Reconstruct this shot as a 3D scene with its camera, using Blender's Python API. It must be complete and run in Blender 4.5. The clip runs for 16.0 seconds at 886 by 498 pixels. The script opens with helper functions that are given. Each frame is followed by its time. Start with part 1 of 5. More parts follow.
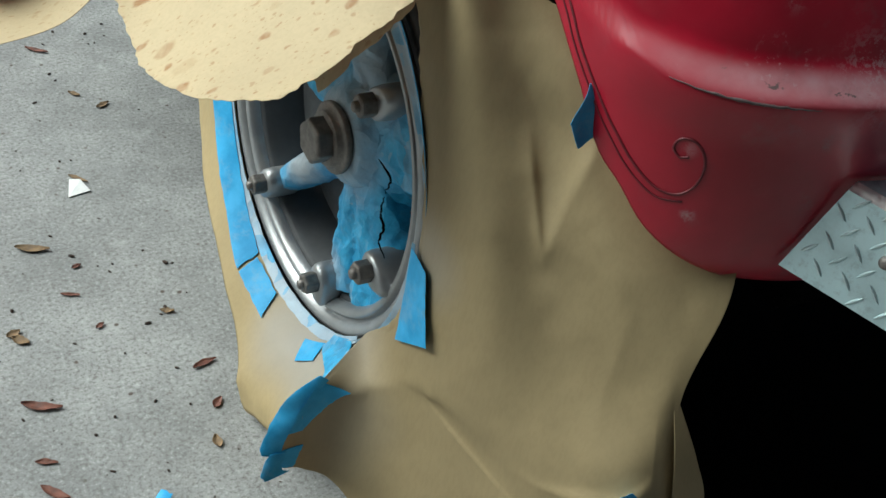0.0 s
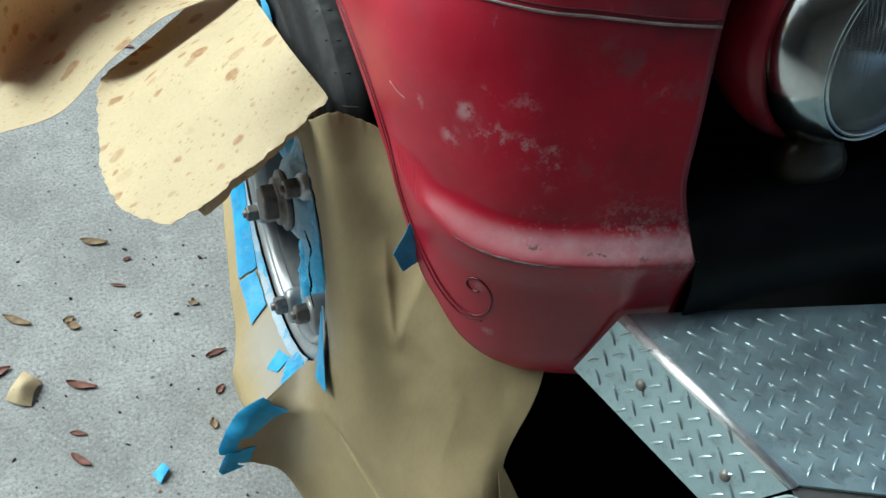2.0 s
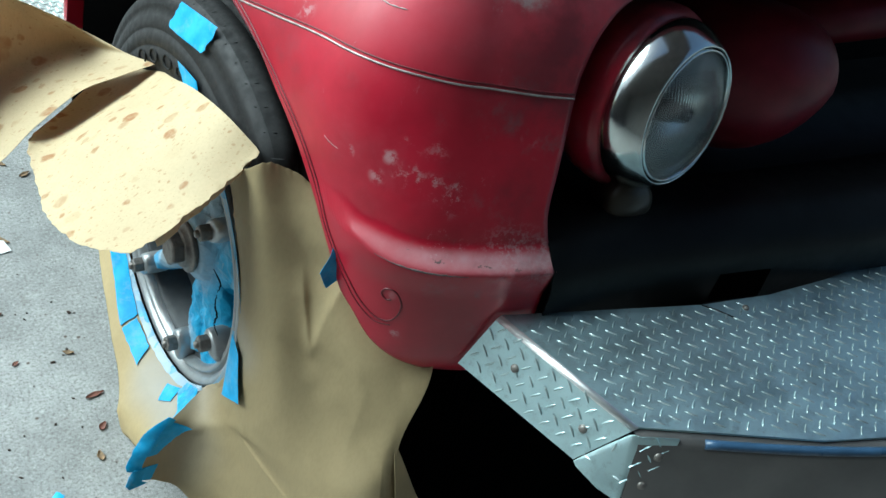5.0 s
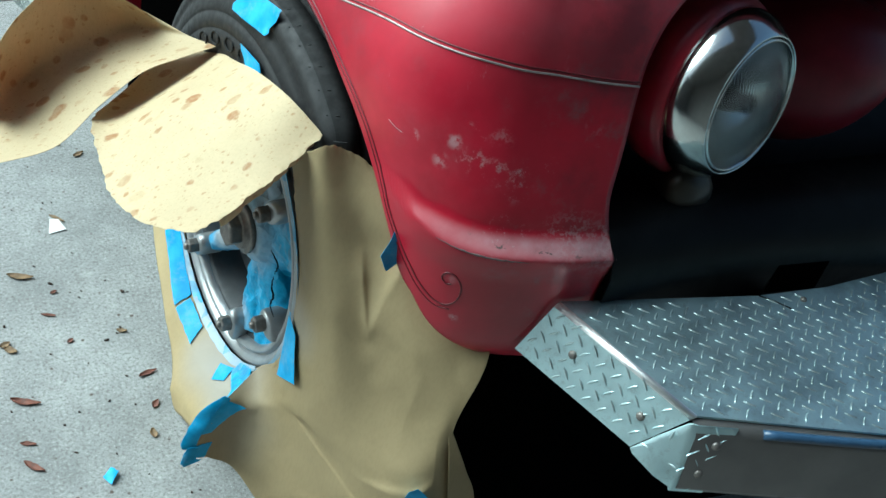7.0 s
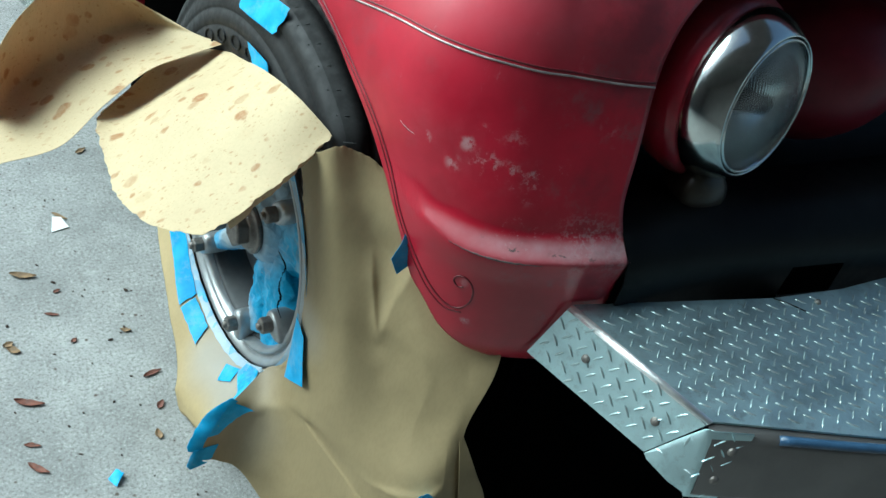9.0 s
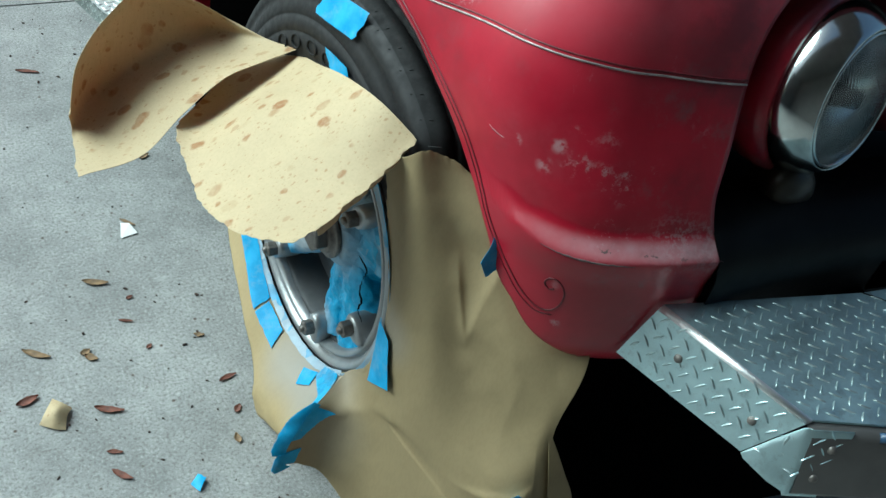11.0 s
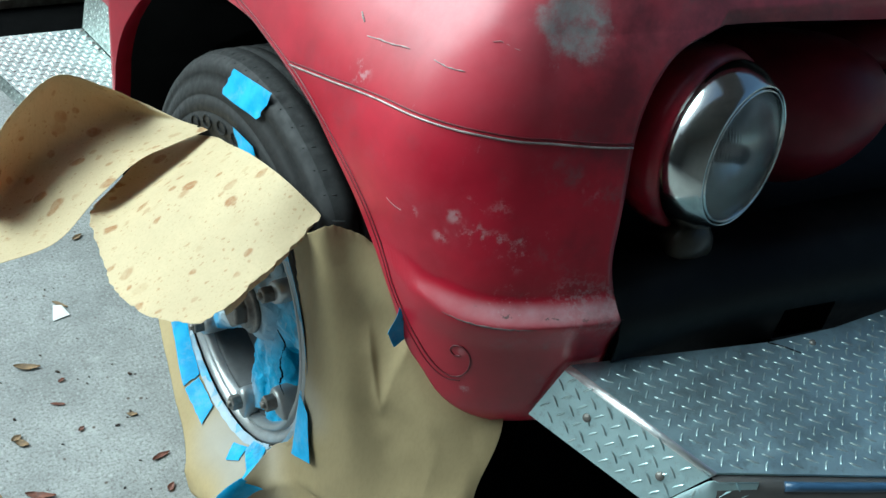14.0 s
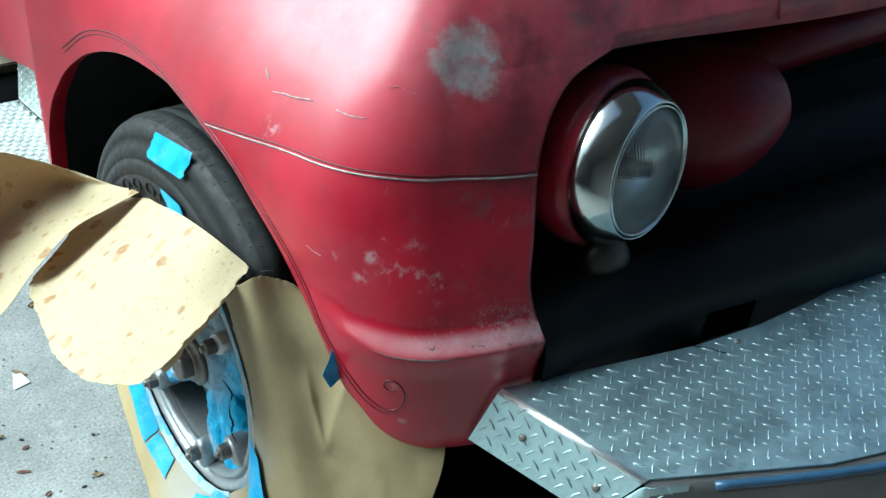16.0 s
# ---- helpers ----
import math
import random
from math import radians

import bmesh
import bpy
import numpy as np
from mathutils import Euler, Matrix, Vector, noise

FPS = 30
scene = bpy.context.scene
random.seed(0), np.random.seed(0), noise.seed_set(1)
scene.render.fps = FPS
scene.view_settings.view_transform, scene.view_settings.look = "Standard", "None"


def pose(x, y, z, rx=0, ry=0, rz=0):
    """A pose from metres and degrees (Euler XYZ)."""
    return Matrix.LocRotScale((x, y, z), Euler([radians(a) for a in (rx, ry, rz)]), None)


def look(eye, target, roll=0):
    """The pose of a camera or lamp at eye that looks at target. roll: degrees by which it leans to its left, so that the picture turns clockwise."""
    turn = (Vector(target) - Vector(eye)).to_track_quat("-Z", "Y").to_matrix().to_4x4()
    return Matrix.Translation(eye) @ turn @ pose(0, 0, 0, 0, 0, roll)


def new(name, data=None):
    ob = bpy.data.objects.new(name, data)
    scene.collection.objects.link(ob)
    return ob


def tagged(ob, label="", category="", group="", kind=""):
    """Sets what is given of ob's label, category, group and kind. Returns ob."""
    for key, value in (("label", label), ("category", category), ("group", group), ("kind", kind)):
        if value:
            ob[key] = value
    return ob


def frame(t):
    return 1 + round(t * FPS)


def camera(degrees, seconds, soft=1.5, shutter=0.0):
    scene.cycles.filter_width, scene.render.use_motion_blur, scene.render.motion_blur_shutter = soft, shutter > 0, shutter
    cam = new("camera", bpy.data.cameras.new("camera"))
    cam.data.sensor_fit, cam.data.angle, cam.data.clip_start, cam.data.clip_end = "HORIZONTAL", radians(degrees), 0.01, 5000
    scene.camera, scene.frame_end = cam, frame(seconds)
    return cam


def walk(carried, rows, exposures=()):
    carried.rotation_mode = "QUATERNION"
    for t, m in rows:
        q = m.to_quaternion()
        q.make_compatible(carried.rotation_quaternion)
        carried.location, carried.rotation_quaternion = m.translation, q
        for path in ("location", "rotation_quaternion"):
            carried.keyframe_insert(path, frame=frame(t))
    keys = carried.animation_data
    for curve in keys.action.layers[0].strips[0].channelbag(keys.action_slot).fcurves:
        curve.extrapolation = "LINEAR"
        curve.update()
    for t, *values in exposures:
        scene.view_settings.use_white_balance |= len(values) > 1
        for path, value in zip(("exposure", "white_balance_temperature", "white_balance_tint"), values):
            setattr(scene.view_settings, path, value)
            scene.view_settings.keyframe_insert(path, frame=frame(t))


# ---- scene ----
cam = camera(43.9, 16.0)
PATH = [
    (0, (-0.4085, -1.0046, 1.1229), (0.0918, -0.2128, 0.3727), 10.62),
    (0.5, (-0.4084, -1.1374, 1.2941), (0.0310, -0.3281, 0.5248), 8.98),
    (1, (-0.2934, -1.1566, 1.4564), (0.0619, -0.3680, 0.6246), 7.86),
    (1.5, (-0.1745, -1.1428, 1.5028), (0.1393, -0.3762, 0.6346), 7.67),
    (2, (-0.1219, -1.1245, 1.4828), (0.1523, -0.3514, 0.6070), 4.39),
    (2.5, (-0.1477, -1.1641, 1.5148), (0.1240, -0.3803, 0.6477), 1.78),
    (3, (-0.2681, -1.2380, 1.5813), (0.1136, -0.4554, 0.7556), 3.06),
    (3.5, (-0.3707, -1.3164, 1.6144), (0.1099, -0.5344, 0.8414), 8.78),
    (3.7, (-0.3737, -1.3280, 1.6162), (0.1404, -0.5536, 0.8572), 10.32),
    (5.8, (-0.4625, -1.3148, 1.6037), (0.0901, -0.5745, 0.8379), 16.21),
    (6, (-0.4634, -1.3121, 1.6089), (0.0724, -0.5680, 0.8347), 14.84),
    (6.5, (-0.4761, -1.3139, 1.6069), (0.0495, -0.5606, 0.8347), 15.08),
    (7, (-0.4729, -1.3154, 1.6005), (0.0534, -0.5628, 0.8282), 15.24),
    (7.5, (-0.4693, -1.3196, 1.5938), (0.0645, -0.5755, 0.8183), 16.13),
    (8, (-0.4643, -1.3211, 1.5939), (0.0727, -0.5834, 0.8145), 16.36),
    (8.5, (-0.4685, -1.3190, 1.5966), (0.0673, -0.5815, 0.8162), 16.32),
    (9, (-0.4788, -1.2854, 1.5955), (0.0488, -0.5406, 0.8164), 15.49),
    (9.5, (-0.5348, -1.2265, 1.5731), (-0.0208, -0.4820, 0.7848), 15.43),
    (9.7, (-0.5669, -1.2081, 1.5592), (-0.0527, -0.4622, 0.7722), 16.71),
    (11.8, (-0.5150, -1.2592, 1.6093), (-0.0229, -0.4949, 0.8259), 10.95),
    (12, (-0.5089, -1.2608, 1.6053), (-0.0144, -0.4907, 0.8290), 11.26),
    (12.5, (-0.5108, -1.2631, 1.6040), (-0.0092, -0.4914, 0.8339), 11.60),
    (13, (-0.5083, -1.2546, 1.6109), (-0.0009, -0.4904, 0.8373), 12.28),
    (13.5, (-0.4910, -1.2596, 1.6231), (0.0277, -0.4901, 0.8623), 12.26),
    (14, (-0.4699, -1.2807, 1.6394), (0.0630, -0.5054, 0.8945), 10.77),
    (14.5, (-0.4514, -1.2964, 1.6408), (0.0925, -0.5249, 0.8999), 10.65),
    (15, (-0.4453, -1.2969, 1.6562), (0.1074, -0.5275, 0.9197), 9.62),
    (15.5, (-0.4335, -1.3122, 1.6699), (0.1281, -0.5396, 0.9434), 8.51),
    (16, (-0.4125, -1.3408, 1.6968), (0.1386, -0.5612, 0.9698), 5.60),
]
EXPOSURES = [(0.0, 0.17, 5950, 1), (1.0, 0.25, 5850, 0), (2.0, 0.42, 5700, -2), (3.5, 0.5, 5450, -5), (6.0, 0.7, 5400, -6), (7.0, 0.63, 5350, -8), (9.0, 0.6, 5350, -8), (9.5, 0.5, 5400, -8), (12.0, 0.3, 5400, -8), (13.5, 0.4, 5350, -8), (14.5, 0.6, 5300, -9), (16.0, 0.88, 5250, -9)]
walk(cam, [(t, look(eye, target, roll)) for t, eye, target, roll in PATH], EXPOSURES)


# ---- world, sun, exposure ----
SUN_FROM = Vector((-2.45, 2.1, 2.9))
world = bpy.data.worlds.new("world")
scene.world = world
world.use_nodes = True
wn = world.node_tree
sky = wn.nodes.new("ShaderNodeTexSky")
sky.sky_type, sky.sun_disc = "NISHITA", False
sky.sun_elevation = math.atan2(SUN_FROM.z, math.hypot(SUN_FROM.x, SUN_FROM.y))
sky.sun_rotation = math.atan2(SUN_FROM.x, SUN_FROM.y)
sky.air_density, sky.dust_density, sky.ozone_density = 1.0, 6.0, 0.5
wn.links.new(sky.outputs[0], wn.nodes["Background"].inputs[0])
wn.nodes["Background"].inputs[1].default_value = 0.075
sun = new("sun", bpy.data.lights.new("sun", "SUN"))
sun.data.energy, sun.data.angle, sun.data.color = 3.6, radians(50), (0.97, 1.0, 0.97)
sun.matrix_world = look(SUN_FROM, (0, 0, 0))


# ---- materials ----
def bare(name, rough=0.5, metal=0.0, spec=0.5):
    m = bpy.data.materials.new(name)
    m.use_nodes = True
    nt = m.node_tree
    b = nt.nodes["Principled BSDF"]
    b.inputs["Roughness"].default_value = rough
    b.inputs["Metallic"].default_value = metal
    b.inputs["Specular IOR Level"].default_value = spec
    tc = nt.nodes.new("ShaderNodeTexCoord")
    return m, nt, b, tc.outputs["Object"]


def noise_of(nt, vec, scale, detail=6.0, rough=0.6, stretch=None):
    if stretch:
        mp = nt.nodes.new("ShaderNodeMapping")
        mp.inputs["Scale"].default_value = stretch
        nt.links.new(vec, mp.inputs["Vector"])
        vec = mp.outputs["Vector"]
    n = nt.nodes.new("ShaderNodeTexNoise")
    n.inputs["Scale"].default_value, n.inputs["Detail"].default_value, n.inputs["Roughness"].default_value = scale, detail, rough
    nt.links.new(vec, n.inputs["Vector"])
    return n.outputs["Fac"]


def ramp(nt, fac, lo, hi, a=0.0, b=1.0):
    r = nt.nodes.new("ShaderNodeMapRange")
    r.interpolation_type = "SMOOTHSTEP"
    for k, v in zip(("From Min", "From Max", "To Min", "To Max"), (lo, hi, a, b)):
        r.inputs[k].default_value = v
    nt.links.new(fac, r.inputs["Value"])
    return r.outputs["Result"]


def calc(nt, op, a, b=None):
    n = nt.nodes.new("ShaderNodeMath")
    n.operation = op
    for k, v in ((0, a), (1, b)):
        if v is None:
            continue
        if isinstance(v, (int, float)):
            n.inputs[k].default_value = v
        else:
            nt.links.new(v, n.inputs[k])
    return n.outputs[0]


def mix(nt, fac, a, b):
    n = nt.nodes.new("ShaderNodeMix")
    n.data_type = "RGBA"
    nt.links.new(fac, n.inputs[0])
    for k, v in ((6, a), (7, b)):
        if isinstance(v, tuple):
            n.inputs[k].default_value = (*v, 1)
        else:
            nt.links.new(v, n.inputs[k])
    return n.outputs[2]


def bump(nt, b, height, strength, distance, under=None):
    n = nt.nodes.new("ShaderNodeBump")
    n.inputs["Strength"].default_value, n.inputs["Distance"].default_value = strength, distance
    nt.links.new(height, n.inputs["Height"])
    if under:
        nt.links.new(under, n.inputs["Normal"])
    nt.links.new(n.outputs["Normal"], b.inputs["Normal"])
    return n.outputs["Normal"]


def near(nt, vec, at, radius, soft=0.6):
    """1 within a ball round a place, fading to 0 at its radius."""
    d = nt.nodes.new("ShaderNodeVectorMath")
    d.operation = "DISTANCE"
    nt.links.new(vec, d.inputs[0])
    d.inputs[1].default_value = at
    return ramp(nt, d.outputs["Value"], radius, radius * (1 - soft))


def mat(name, base, rough=0.5, metal=0.0, scale=20.0, vary=0.15, bumpy=0.0, bump_scale=60.0, spec=0.5, dist=0.003):
    m, nt, b, vec = bare(name, rough, metal, spec)
    f = ramp(nt, noise_of(nt, vec, scale), 0.3, 0.7)
    f2 = ramp(nt, noise_of(nt, vec, scale * 7), 0.35, 0.65)
    lo, hi = tuple(c * (1 - vary) for c in base), tuple(min(1, c * (1 + vary)) for c in base)
    col = mix(nt, f, lo, hi)
    col = mix(nt, calc(nt, "MULTIPLY", f2, vary), col, lo)
    nt.links.new(col, b.inputs["Base Color"])
    nt.links.new(ramp(nt, noise_of(nt, vec, scale * 2.3), 0.3, 0.7, rough * 0.85, min(1, rough * 1.2)), b.inputs["Roughness"])
    if bumpy:
        bump(nt, b, noise_of(nt, vec, bump_scale), bumpy, dist)
    return m


def red_paint():
    m, nt, b, vec = bare("faded_red_paint", 0.4, 0.0, 0.38)
    big = ramp(nt, noise_of(nt, vec, 5, 5), 0.32, 0.7)
    col = mix(nt, big, (0.28, 0.005, 0.019), (0.44, 0.010, 0.033))
    # chalky oxidation
    chalk = calc(nt, "MULTIPLY", ramp(nt, noise_of(nt, vec, 11, 8, 0.7), 0.5, 0.78), 0.2)
    col = mix(nt, chalk, col, (0.34, 0.10, 0.12))
    stain = calc(nt, "MULTIPLY", ramp(nt, noise_of(nt, vec, 8, 8, 0.72, (1, 1, 0.8)), 0.56, 0.74), 0.22)
    col = mix(nt, stain, col, (0.11, 0.02, 0.03))
    # fine vertical scuffs
    scuff = calc(nt, "MULTIPLY", ramp(nt, noise_of(nt, vec, 30, 9, 0.75, (1.4, 1.4, 0.45)), 0.63, 0.72), ramp(nt, noise_of(nt, vec, 7, 3), 0.45, 0.62))
    col = mix(nt, calc(nt, "MULTIPLY", scuff, 0.55), col, (0.42, 0.30, 0.31))
    fine = noise_of(nt, vec, 130, 6, 0.75)
    mid = noise_of(nt, vec, 38, 9, 0.78)
    sep = nt.nodes.new("ShaderNodeSeparateXYZ")
    nt.links.new(vec, sep.inputs[0])
    # speckled bare spots: place, radius, threshold
    wear = None
    for at, rad, thr in (((0.30, -0.47, 0.722), 0.06, 0.49), ((0.215, -0.455, 0.722), 0.045, 0.56), ((0.35, -0.49, 0.715), 0.06, 0.47),
                         ((0.165, -0.42, 0.812), 0.036, 0.51), ((0.215, -0.44, 0.80), 0.036, 0.51), ((0.19, -0.43, 0.86), 0.03, 0.53), ((0.25, -0.44, 0.81), 0.034, 0.54), ((0.098, -0.19, 0.93), 0.03, 0.50), ((0.16, -0.40, 0.845), 0.03, 0.57), ((0.14, -0.30, 1.06), 0.03, 0.56),
                         ((0.144, -0.380, 0.800), 0.016, 0.47), ((0.150, -0.388, 0.832), 0.014, 0.47), ((0.158, -0.395, 0.858), 0.012, 0.49), ((0.168, -0.405, 0.800), 0.013, 0.47), ((0.198, -0.425, 0.816), 0.014, 0.49), ((0.212, -0.432, 0.806), 0.012, 0.49), ((0.226, -0.438, 0.814), 0.012, 0.49),
                         ((0.137, -0.372, 0.765), 0.012, 0.48), ((0.204, -0.466, 0.708), 0.007, 0.2), ((0.152, -0.456, 0.655), 0.013, 0.46), ((0.168, -0.462, 0.592), 0.010, 0.44), ((0.316, -0.456, 0.866), 0.022, 0.52), ((0.115, -0.345, 0.815), 0.012, 0.5)):
        w = calc(nt, "MULTIPLY", near(nt, vec, at, rad, 0.8), ramp(nt, fine if rad > 0.037 else mid, thr, thr + 0.09))
        wear = w if wear is None else calc(nt, "MAXIMUM", wear, w)
    # crest of the shoulder: rubbed paint, plus its pale highlight painted in
    crest = calc(nt, "MULTIPLY", ramp(nt, calc(nt, "ABSOLUTE", calc(nt, "SUBTRACT", sep.outputs["Z"], 0.722)), 0.014, 0.002), ramp(nt, sep.outputs["X"], 0.11, 0.19))
    soft = calc(nt, "MULTIPLY", crest, ramp(nt, noise_of(nt, vec, 14, 5, 0.6), 0.3, 0.7, 0.4, 0.85))
    col = mix(nt, soft, col, (0.50, 0.33, 0.35))
    col = mix(nt, calc(nt, "MULTIPLY", wear, 0.6), col, (0.46, 0.33, 0.34))
    # dark chips along the crest
    chip = calc(nt, "MULTIPLY", crest, ramp(nt, noise_of(nt, vec, 48, 5, 0.7, (0.6, 0.6, 1.5)), 0.64, 0.68))
    col = mix(nt, chip, col, (0.13, 0.09, 0.09))
    # crown lightened with height: chalked paint, and light from above painted in
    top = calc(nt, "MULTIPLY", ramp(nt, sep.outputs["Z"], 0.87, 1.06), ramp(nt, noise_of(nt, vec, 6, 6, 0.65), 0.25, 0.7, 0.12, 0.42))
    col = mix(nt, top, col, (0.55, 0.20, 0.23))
    # bare grey filler on the crown
    body = calc(nt, "ADD", near(nt, vec, (0.305, -0.33, 1.05), 0.085, 0.95), calc(nt, "MULTIPLY", noise_of(nt, vec, 21, 8, 0.75), 1.3))
    filler = calc(nt, "MULTIPLY", ramp(nt, body, 0.86, 1.3), ramp(nt, noise_of(nt, vec, 60, 6, 0.7), 0.3, 0.62, 0.35, 1.0))
    col = mix(nt, calc(nt, "MULTIPLY", filler, 0.9), col, (0.40, 0.41, 0.40))
    # greyed smudges over the front face
    grey = calc(nt, "MULTIPLY", ramp(nt, noise_of(nt, vec, 13, 7, 0.7), 0.55, 0.72), ramp(nt, sep.outputs["X"], 0.12, 0.3, 0.15, 0.65))
    col = mix(nt, grey, col, (0.17, 0.10, 0.105))
    # grey-green smudges and dirt, with light fading towards the grille painted in
    grime_shade = calc(nt, "MULTIPLY", ramp(nt, noise_of(nt, vec, 9, 6, 0.65), 0.42, 0.68), ramp(nt, sep.outputs["X"], 0.18, 0.37, 0.0, 0.65))
    col = mix(nt, grime_shade, col, (0.075, 0.02, 0.028))
    b.inputs["Coat Weight"].default_value, b.inputs["Coat Roughness"].default_value = 0.2, 0.34
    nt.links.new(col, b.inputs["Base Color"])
    nt.links.new(ramp(nt, calc(nt, "ADD", calc(nt, "ADD", chalk, wear), filler), 0.0, 0.6, 0.31, 0.62), b.inputs["Roughness"])
    bump(nt, b, fine, 0.05, 0.001)
    return m


def concrete():
    m, nt, b, vec = bare("concrete", 0.92, 0, 0.25)
    big = ramp(nt, noise_of(nt, vec, 4.5, 9, 0.72), 0.32, 0.68)
    col = mix(nt, big, (0.23, 0.232, 0.226), (0.37, 0.372, 0.36))
    grit = noise_of(nt, vec, 170, 5, 0.8)
    col = mix(nt, calc(nt, "MULTIPLY", ramp(nt, grit, 0.5, 0.6), 0.8), col, (0.165, 0.16, 0.15))
    col = mix(nt, calc(nt, "MULTIPLY", ramp(nt, grit, 0.45, 0.34), 0.6), col, (0.56, 0.56, 0.54))
    blot = ramp(nt, noise_of(nt, vec, 26, 8, 0.72), 0.56, 0.72)
    col = mix(nt, calc(nt, "MULTIPLY", blot, 0.55), col, (0.175, 0.165, 0.15))
    pale = ramp(nt, noise_of(nt, vec, 11, 9, 0.75), 0.55, 0.68)
    col = mix(nt, calc(nt, "MULTIPLY", pale, 0.4), col, (0.50, 0.50, 0.485))
    vo = nt.nodes.new("ShaderNodeTexVoronoi")
    vo.inputs["Scale"].default_value = 38
    nt.links.new(vec, vo.inputs["Vector"])
    dots = calc(nt, "MULTIPLY", ramp(nt, vo.outputs["Distance"], 0.16, 0.09), ramp(nt, noise_of(nt, vec, 13, 3), 0.48, 0.6))
    col = mix(nt, calc(nt, "MULTIPLY", dots, 0.85), col, (0.085, 0.06, 0.045))
    nt.links.new(col, b.inputs["Base Color"])
    bump(nt, b, calc(nt, "ADD", grit, calc(nt, "MULTIPLY", blot, -0.6)), 0.10, 0.0008)
    return m


def kraft(name, base, spots=0.0, spray=None, thin=0.16):
    m, nt, b, vec = bare(name, 0.62, 0, 0.35)
    fib = noise_of(nt, vec, 240, 3, 0.6, (1, 1, 0.25))
    soft = ramp(nt, noise_of(nt, vec, 7, 4), 0.3, 0.7)
    col = mix(nt, soft, tuple(c * 0.93 for c in base), tuple(c * 1.05 for c in base))
    col = mix(nt, calc(nt, "MULTIPLY", ramp(nt, fib, 0.45, 0.6), 0.12), col, tuple(c * 0.6 for c in base))
    if spray:
        # silver overspray round the rim
        for at, rad, k in spray:
            f = calc(nt, "MULTIPLY", near(nt, vec, at, rad, 0.8), k)
            col = mix(nt, f, col, (0.42, 0.42, 0.42))
    if spots:
        # solvent drips: large blots and a fine splatter
        warp = nt.nodes.new("ShaderNodeVectorMath")
        warp.operation = "MULTIPLY_ADD"
        wnz = nt.nodes.new("ShaderNodeTexNoise")
        wnz.inputs["Scale"].default_value = 60
        nt.links.new(vec, wnz.inputs["Vector"])
        nt.links.new(wnz.outputs["Color"], warp.inputs[0])
        warp.inputs[1].default_value = (0.012, 0.012, 0.012)
        nt.links.new(vec, warp.inputs[2])
        inner = ramp(nt, noise_of(nt, vec, 85, 4, 0.6), 0.35, 0.65, 0.55, 1.0)
        total = None
        for sc, lo, hi, thr, amt in ((25, 0.36, 0.24, 0.54, 0.85), (41, 0.32, 0.18, 0.60, 0.75), (95, 0.30, 0.14, 0.52, 0.60), (200, 0.30, 0.14, 0.48, 0.42)):
            mp = nt.nodes.new("ShaderNodeMapping")
            mp.inputs["Rotation"].default_value = (0, 0, 0.5)
            mp.inputs["Scale"].default_value = (0.95, 1.35, 0.85)
            nt.links.new(warp.outputs[0], mp.inputs["Vector"])
            vo = nt.nodes.new("ShaderNodeTexVoronoi")
            vo.inputs["Scale"].default_value = sc
            nt.links.new(mp.outputs["Vector"], vo.inputs["Vector"])
            pick = nt.nodes.new("ShaderNodeSeparateXYZ")
            nt.links.new(vo.outputs["Color"], pick.inputs[0])
            f = calc(nt, "MULTIPLY", ramp(nt, vo.outputs["Distance"], lo, hi), ramp(nt, pick.outputs["X"], thr, thr + 0.25, 0.0, 1.0))
            f = calc(nt, "MULTIPLY", calc(nt, "MULTIPLY", f, inner), amt)
            total = f if total is None else calc(nt, "MAXIMUM", total, f)
    if spots:
        dark = nt.nodes.new("ShaderNodeMix")
        dark.data_type, dark.blend_type = "RGBA", "MULTIPLY"
        nt.links.new(calc(nt, "MULTIPLY", total, spots), dark.inputs[0])
        nt.links.new(col, dark.inputs[6])
        dark.inputs[7].default_value = (0.52, 0.27, 0.13, 1)
        col = dark.outputs[2]
    nt.links.new(col, b.inputs["Base Color"])
    n1 = bump(nt, b, noise_of(nt, vec, 16, 4, 0.5), 0.25, 0.004)
    bump(nt, b, fib, 0.08, 0.0006, n1)
    # thin paper lets some brown light through
    tl = nt.nodes.new("ShaderNodeBsdfTranslucent")
    tl.inputs["Color"].default_value = (0.42, 0.17, 0.04, 1)
    ms = nt.nodes.new("ShaderNodeMixShader")
    ms.inputs[0].default_value = thin
    nt.links.new(b.outputs[0], ms.inputs[1])
    nt.links.new(tl.outputs[0], ms.inputs[2])
    nt.links.new(ms.outputs[0], nt.nodes["Material Output"].inputs["Surface"])
    return m


def tape():
    m, nt, b, vec = bare("blue_masking_tape", 0.55, 0, 0.3)
    col = mix(nt, ramp(nt, noise_of(nt, vec, 25, 6), 0.3, 0.7), (0.030, 0.29, 0.58), (0.07, 0.42, 0.76))
    col = mix(nt, calc(nt, "MULTIPLY", ramp(nt, noise_of(nt, vec, 30, 6, 0.7), 0.5, 0.66), 0.25), col, (0.30, 0.42, 0.5))
    nt.links.new(col, b.inputs["Base Color"])
    bump(nt, b, noise_of(nt, vec, 300, 2, 0.5, (1, 0.2, 1)), 0.15, 0.0008)
    return m


